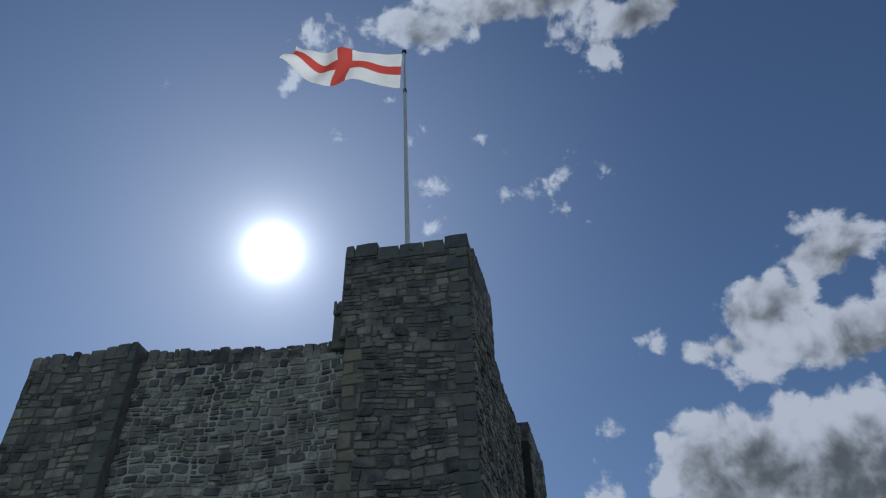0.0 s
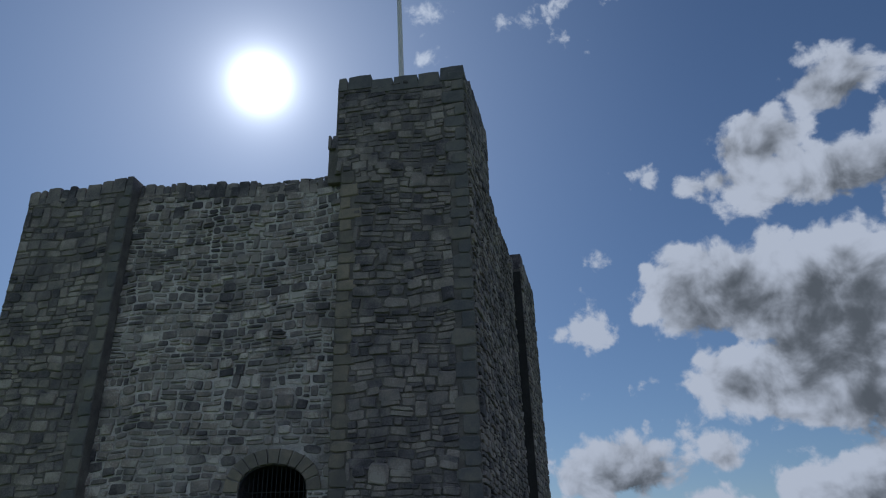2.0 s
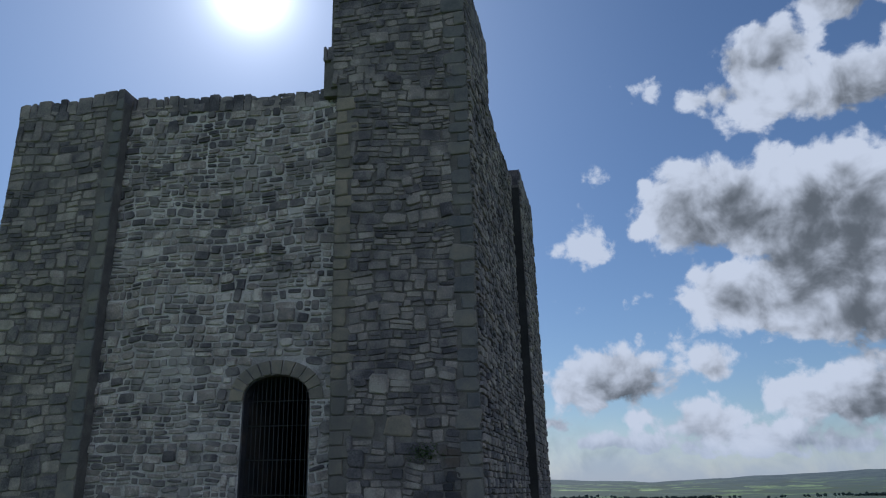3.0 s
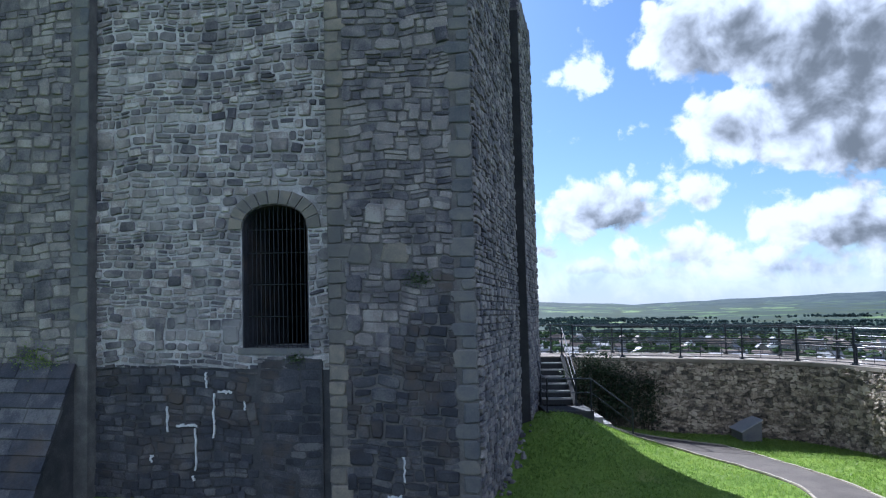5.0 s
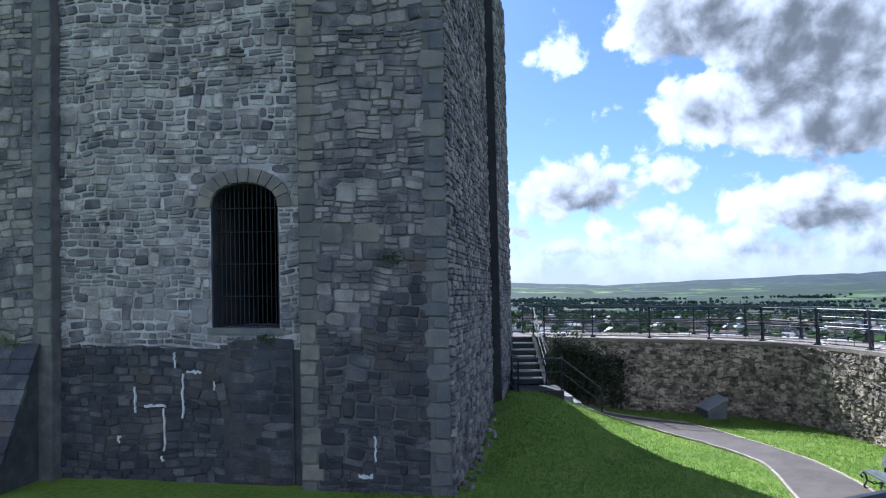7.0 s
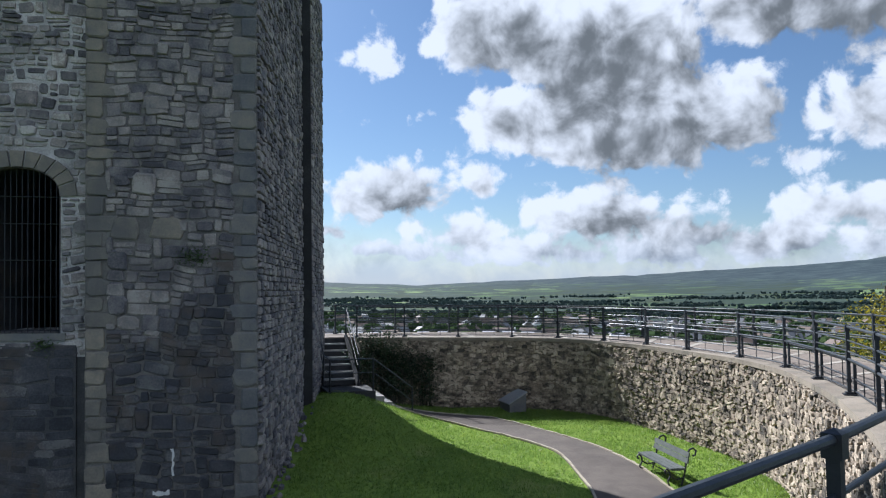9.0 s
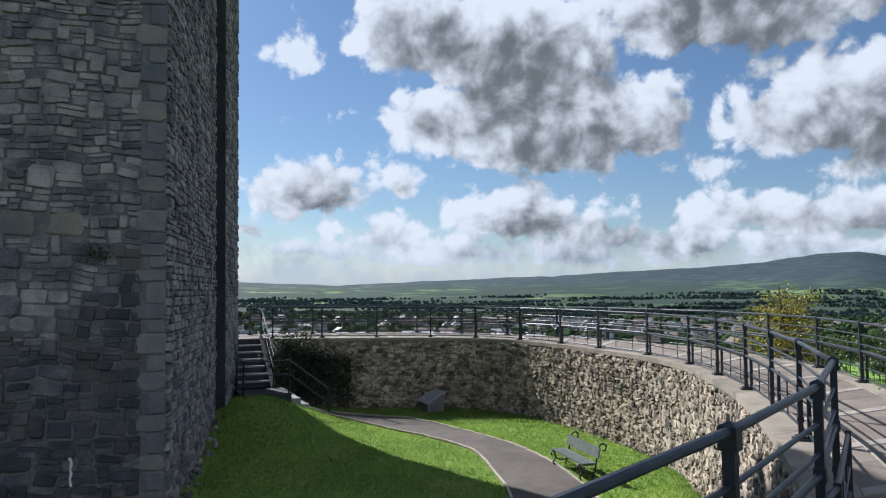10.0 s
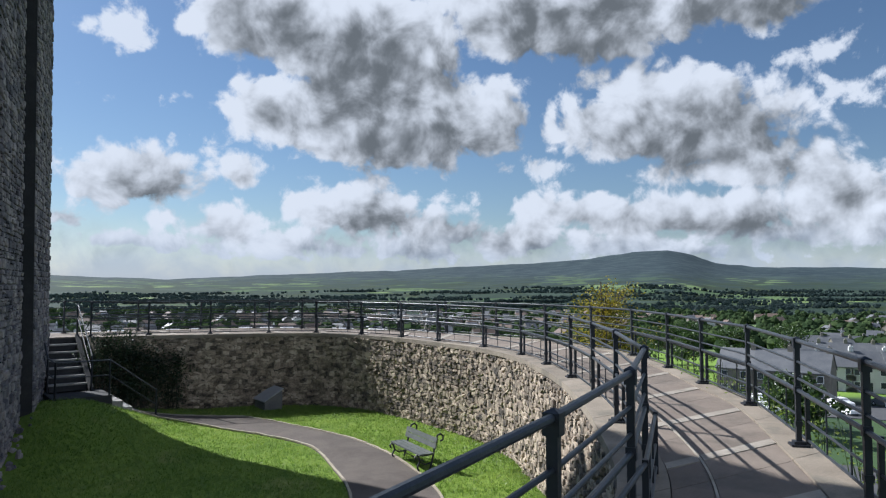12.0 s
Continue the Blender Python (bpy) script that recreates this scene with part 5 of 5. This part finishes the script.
def town():
    rng = random.Random(71)
    kinds = [house(6.0, 8.5, 5.2, HOUSE_STONE, SLATE, "grey stone terraced house with a slate roof"), house(8.5, 7.5, 5.0, RENDERED, SLATE, "pale rendered house with a grey slate roof"), house(9.0, 8.0, 4.8, HOUSE_STONE, BROWN_TILE, "stone house with a brown tiled roof")]
    used = [False] * 3

    def put(k, x, y, turn, drop=0.0):
        m = pose(x, y, land(x, y) + 0.1 - drop, 0, 0, turn)
        if not used[k]:
            kinds[k].matrix_basis = m
            used[k] = True
        else:
            copy_thing(kinds[k], m)

    # the near terraces below the knoll
    for row, (x, y, turn, count, k) in enumerate(((123, 64, -76, 3, 0), (147, 64, -56, 8, 0), (153, 41, -66, 6, 0), (188, 79, -62, 7, 0), (200, 56, -68, 7, 2), (236, 104, -60, 7, 0), (245, 67, -70, 6, 0))):
        for i in range(count):
            a = radians(turn)
            put(k if rng.random() < 0.8 else 1, x + math.cos(a) * 6.1 * i, y + math.sin(a) * 6.1 * i, turn)
    spots = []
    while len(spots) < 240:
        az_, d = rng.uniform(4, 80), rng.uniform(230, 780)
        if 50 < az_ < 68 and d < 480 or az_ > 50 and rng.random() < 0.4:
            continue
        p = Vector((d * math.sin(radians(az_)), d * math.cos(radians(az_))))
        if all((p - q).length > 13 for q in spots):
            spots.append(p)
            put(rng.choice((0, 0, 1, 2, 2)), p.x, p.y, -az_ + rng.choice((-70, -25, 0, 20, 60)) + rng.uniform(-8, 8))


town()


def car(material, label):
    t = thing("car", (0, 0, 0), label, "car", "cars parked in the town")
    low = [(-2.1, 0.35), (-2.1, 0.75), (-1.9, 0.9), (-1.2, 0.95), (-0.5, 1.42), (0.9, 1.42), (1.6, 0.98), (2.1, 0.9), (2.12, 0.35)]
    s = Shape()
    n = len(low)
    s.add([(x, -0.85 + (0.12 if z > 1 else 0), z) for x, z in low] + [(x, 0.85 - (0.12 if z > 1 else 0), z) for x, z in low], [tuple(range(n)), tuple(range(2 * n - 1, n - 1, -1))] + [(k, (k + 1) % n, n + (k + 1) % n, n + k) for k in range(n)])
    part("body", s, material, t, local=True)
    part("side_glass", Shape().box(-0.75, 1.15, -0.80, 0.80, 1.0, 1.33), PANE, t, local=True)
    for x in (-1.3, 1.3):
        for y in (-0.8, 0.8):
            w = part("wheel", Shape().tube([(x, y - 0.1, 0.33), (x, y + 0.1, 0.33)], 0.33, 12), RUBBER, t, local=True)
            part("rim", Shape().tube([(x, y - 0.11, 0.33), (x, y + 0.11, 0.33)], 0.19, 10), WHITE, w, local=True)
    return t


def cars():
    rng = random.Random(81)
    kinds = [car(WHITE, "white parked hatchback car"), car(CAR_GREY, "dark grey parked hatchback car")]
    places = [(64, 27, 20), (60.5, 24.5, 20), (67, 29.5, 15), (104, 50, 60), (108, 46, 60), (112, 42, 60), (121, 46, 60), (118, 51, 60), (114, 56, 60), (108, 60, 70), (128, 42, 60), (131, 38, 60), (100, 54, 60), (96, 58, 65)]
    for i, (x, y, turn) in enumerate(places):
        k = 0 if i in (0, 1) else (1 if i == 2 else (0 if rng.random() < 0.65 else 1))
        m = pose(x, y, land(x, y) + 0.12, 0, 0, turn)
        if i in (0, 2):
            kinds[k].matrix_basis = m
        else:
            copy_thing(kinds[k], m)
    # the yard and street that they stand on
    s = Shape()
    for cx, cy, hw, hd, a in ((64, 27, 9, 5, 20), (112, 50, 26, 9, -58)):
        v = []
        for i in range(9):
            for k in range(9):
                p = pose(cx, cy, 0, 0, 0, a) @ Vector((-hw + 2 * hw * i / 8, -hd + 2 * hd * k / 8, 0))
                v.append((p.x, p.y, land(p.x, p.y) + 0.11))
        s.add(v, [(i * 9 + k, i * 9 + 9 + k, i * 9 + 10 + k, i * 9 + k + 1) for i in range(8) for k in range(8)])
    solid("road", s, [TAR], "grey tarmac street and yard below the castle", "road")


cars()


def tents():
    t = thing("market_tent", (0, 0, 0), "white peaked market tent in the town", "tent", "market tents")
    s = Shape()
    s.add([(-4, -3, 2.4), (4, -3, 2.4), (4, 3, 2.4), (-4, 3, 2.4), (-2, 0, 4.6), (2, 0, 4.6), (-4, -3, 1.9), (4, -3, 1.9), (4, 3, 1.9), (-4, 3, 1.9)], [(0, 1, 5, 4), (1, 2, 5), (2, 3, 4, 5), (3, 0, 4), (6, 7, 1, 0), (7, 8, 2, 1), (8, 9, 3, 2), (9, 6, 0, 3)])
    part("canopy", s, CANVAS, t, local=True)
    for x in (-3.9, 3.9):
        for y in (-2.9, 2.9):
            part("leg", Shape().tube([(x, y, -1), (x, y, 2.4)], 0.06, 6), WHITE, t, local=True)
    first = True
    for az_, d in ((12.2, 250), (13.5, 245), (17.5, 240), (19.2, 246), (21.8, 238), (23.0, 250), (24.6, 244), (26.2, 240), (31, 236), (33.5, 240)):
        x, y = d * math.sin(radians(az_)), d * math.cos(radians(az_))
        m = pose(x, y, land(x, y) + 4.5, 0, 0, -az_ + 10)
        if first:
            t.matrix_basis, first = m, False
        else:
            copy_thing(t, m)


tents()


def lump(rng, c, r, v, f, rings=4, sides=7):
    """One rough leafy clump: a small broken ball."""
    n = len(v)
    for i in range(rings + 1):
        t = math.pi * i / rings
        for k in range(sides):
            a = 2 * math.pi * (k + 0.5 * (i % 2)) / sides
            q = r * rng.uniform(0.7, 1.2)
            v.append((c[0] + q * math.sin(t) * math.cos(a), c[1] + q * math.sin(t) * math.sin(a), c[2] + 0.9 * q * math.cos(t)))
    f += [(n + i * sides + k, n + i * sides + (k + 1) % sides, n + (i + 1) * sides + (k + 1) % sides, n + (i + 1) * sides + k) for i in range(rings) for k in range(sides)]


def woods():
    """Hedgerows, copses and woods over the valley and up the hills; the far ones tinted with haze."""
    rng = random.Random(91)
    groves = {False: ([], []), True: ([], [])}
    for _ in range(420):
        az_ = rng.uniform(2, 80)
        d = 240 * (8.0 ** rng.random())
        if 50 < az_ < 67 and d < 300 or 54 < az_ < 78 and d < 280:
            continue
        if d < 800 and rng.random() < (0.8 if az_ < 50 else 0.35):
            continue
        cx, cy = d * math.sin(radians(az_)), d * math.cos(radians(az_))
        turn = radians(-az_ + rng.uniform(-30, 30))
        size = 0.5 + d / 800
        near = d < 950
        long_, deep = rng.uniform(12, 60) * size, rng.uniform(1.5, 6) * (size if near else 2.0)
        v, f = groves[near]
        for _ in range(int(rng.uniform(12, 34) if near else rng.uniform(40, 90))):
            a, b = rng.gauss(0, long_ * 0.6), rng.gauss(0, deep * 0.6)
            x, y = cx + math.cos(turn) * a - math.sin(turn) * b, cy + math.sin(turn) * a + math.cos(turn) * b
            z = land(x, y)
            h = rng.uniform(4.5, 9.5) * (1.1 if near else 0.9)
            for _ in range(3 if near else 1):
                r = h * rng.uniform(0.30, 0.46) * (1.0 if near else 1.25)
                lump(rng, (x + rng.gauss(0, h * 0.22), y + rng.gauss(0, h * 0.22), z + h * rng.uniform(0.22, 0.6)), r, v, f, 4 if near else 3, 7 if near else 5)
    for near, material, label in ((True, WOOD_CROWN, "dark green hedgerow trees and copses across the valley"), (False, HAZY_CROWN, "distant woods on the far valley side, tinted blue-green for haze")):
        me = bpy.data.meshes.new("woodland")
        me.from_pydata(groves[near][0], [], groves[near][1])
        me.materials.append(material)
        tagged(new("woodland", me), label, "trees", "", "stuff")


woods()


def undergrowth():
    """Rough scrub on the steep knoll below the walkway."""
    rng = random.Random(95)
    spots = []
    while len(spots) < 30000:
        i = rng.randrange(3, 15)
        o = outward(OUTER, i)
        a = Vector((*OUTER[i], 0)).lerp(Vector((*OUTER[i + 1], 0)), rng.random())
        d = 1.5 + 34 * rng.random() ** 1.4
        p = a + o * d
        tall = 0.25 + 0.9 * max(0.0, noise.noise((p.x * 0.35, p.y * 0.35, 4)) + 0.25)
        z = land(p.x, p.y)
        for _ in range(4):
            spots.append((p.x + rng.gauss(0, 0.25), p.y + rng.gauss(0, 0.25), z + rng.uniform(0.0, tall)))
    sh = leaves(rng, spots, 0.26, 0.7)
    me = bpy.data.meshes.new("undergrowth")
    me.from_pydata(sh.v, [], sh.f)
    me.materials.append(LEAF)
    tagged(new("undergrowth", me), "dark green scrub on the slope below the walkway", "bushes", "", "stuff")


undergrowth()


def wall_plants():
    """Small plants rooted in the keep's joints."""
    rng = random.Random(97)
    for u, v, z, w, n, m, label in ((9.5, -0.08, 0.55, 0.30, 420, WEED_LEAF, "green moss and grass tuft on the sloping buttress"), (0.75, -0.06, 2.28, 0.16, 240, LEAF, "small dark fern rooted in the keep's masonry"), (3.5, 0.22, 0.62, 0.12, 130, LEAF, "small dark fern rooted in the keep's masonry")):
        c = tw(u, v, z)
        t = thing("wall_fern", tuple(c), label, "plant", "plants rooted in the keep")
        spots = [tuple(c + UD * rng.gauss(0, w) + UPW * rng.gauss(0, w * 0.6) - VD * abs(rng.gauss(0, 0.05))) for _ in range(n)]
        leaf_part("foliage", leaves(rng, spots, 0.05), m, t)


wall_plants()


def near_trees():
    rng = random.Random(101)
    for x, y, h in ((98, 70, 9), (112, 83, 10), (128, 92, 11), (138, 108, 12), (84, 36, 6), (92, 41, 7), (165, 100, 10), (175, 112, 11), (205, 108, 11), (215, 95, 12), (170, 42, 9), (230, 140, 12)):
        g = land(x, y)
        t = thing("tree", (x, y, g), "leafy green broadleaf tree among the houses below the castle", "tree", "trees among the houses")
        tr = Shape()
        tr.tube([(x, y, g - 0.5), (x, y, g + h * 0.45), (x + 0.3, y, g + h * 0.8)], [h * 0.035, h * 0.025, 0.05], 8)
        spots = []
        for _ in range(26):
            c = Vector((x + rng.gauss(0, h * 0.19), y + rng.gauss(0, h * 0.19), g + h * rng.uniform(0.35, 0.95)))
            tr.tube([(x, y, g + h * 0.4), c], [h * 0.012, 0.02], 5)
            for _ in range(75):
                spots.append((c.x + rng.gauss(0, h * 0.075), c.y + rng.gauss(0, h * 0.075), c.z + rng.gauss(0, h * 0.065)))
        part("trunk", tr, BARK, t)
        leaf_part("crown", leaves(rng, spots, 0.62, 0.8), LEAF, t)


near_trees()


# ---- stonework, piece by piece ----
FRONT = [(2.66, 8.30, 0.40, SILL - 0.13, None), (WIN_L + 0.01, 8.30, SILL - 0.13, SPRING, None), (2.66, WIN_R - 0.01, SILL - 0.13, SPRING, None), (2.66, 8.30, SPRING, 11.0, in_window)]
pieces = []
for seed, (u0, u1, z0, z1, skip) in enumerate(FRONT):
    pieces += face_stones(100 + seed, u0, u1, z0, z1, PIL, "dressed", (0.10, 0.27), (0.13, 0.42), (0.018, 0.05), 0.032, skip)
lay(pieces, "dressed", POINTED_STONE, front_wall, lambda p: 0.4 < p.z < 4.2)
lay(face_stones(2, 2.66, 8.30, -2.75, 0.37, PIL, "dressed", (0.12, 0.27), (0.16, 0.46), (0.018, 0.045), 0.010, lambda u, z, w, h: u - w / 2 < 4.36), "dressed", DAMP_SHADE_STONE, wall_base, lambda p: p.z > -1.2)
lay(face_stones(8, 2.97, 4.34, -2.4, 0.58, PIL - 0.035, "dressed", (0.14, 0.26), (0.28, 0.6), (0.006, 0.014), 0.010), "dressed", DAMP_SHADE_STONE, wall_base, lambda p: p.z > -0.5)
pieces = face_stones(3, 0.02, 2.34, -2.7, 10.9, 0.0, "dressed", (0.10, 0.30), (0.14, 0.46), (0.018, 0.05), 0.010, lambda u, z, w, h: 1.0 < u < 2.3 and 2.55 < z < 3.02, 0.45)


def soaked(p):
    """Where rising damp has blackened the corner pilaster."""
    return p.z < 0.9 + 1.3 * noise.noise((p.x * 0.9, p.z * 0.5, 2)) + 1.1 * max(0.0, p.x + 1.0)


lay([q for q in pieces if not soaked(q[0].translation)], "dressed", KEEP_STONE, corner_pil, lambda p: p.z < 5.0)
lay([q for q in pieces if soaked(q[0].translation)], "dressed", DAMP_SHADE_STONE, wall_base, lambda p: p.z > 99)
lay(face_stones(4, 8.70, 11.25, 0.4, 11.0, 0.0, "dressed", (0.11, 0.30), (0.16, 0.48), (0.015, 0.045), 0.010), "dressed", KEEP_STONE, left_pil, lambda p: 0.4 < p.z < 4.4)
lay(face_stones(5, -0.36, 2.84, 10.9, 13.5, 0.03, "dressed", (0.12, 0.30), (0.16, 0.5), (0.015, 0.045), 0.010), "dressed", KEEP_STONE, turret, lambda p: p.z > 12.0)
lay(side_stones(6, 0.0, 6.78, -2.7, 11.3, 0.0, (0.10, 0.24), (0.14, 0.42), (0.025, 0.08)) + side_stones(7, 7.02, 10.58, -2.2, 11.3, 0.25, (0.10, 0.24), (0.14, 0.42), (0.025, 0.07)) + side_stones(12, 0.0, 3.1, 11.3, 13.6, 0.0, (0.10, 0.24), (0.14, 0.42), (0.02, 0.05)), "rough", KEEP_STONE, side_wall, lambda p: -1.0 < p.z < 3.5 and p.y < 17.5)
lay(wall_stones(), "rough", WALL_STONE, court_wall, lambda p: p.y < 13.5 and p.x > 6)
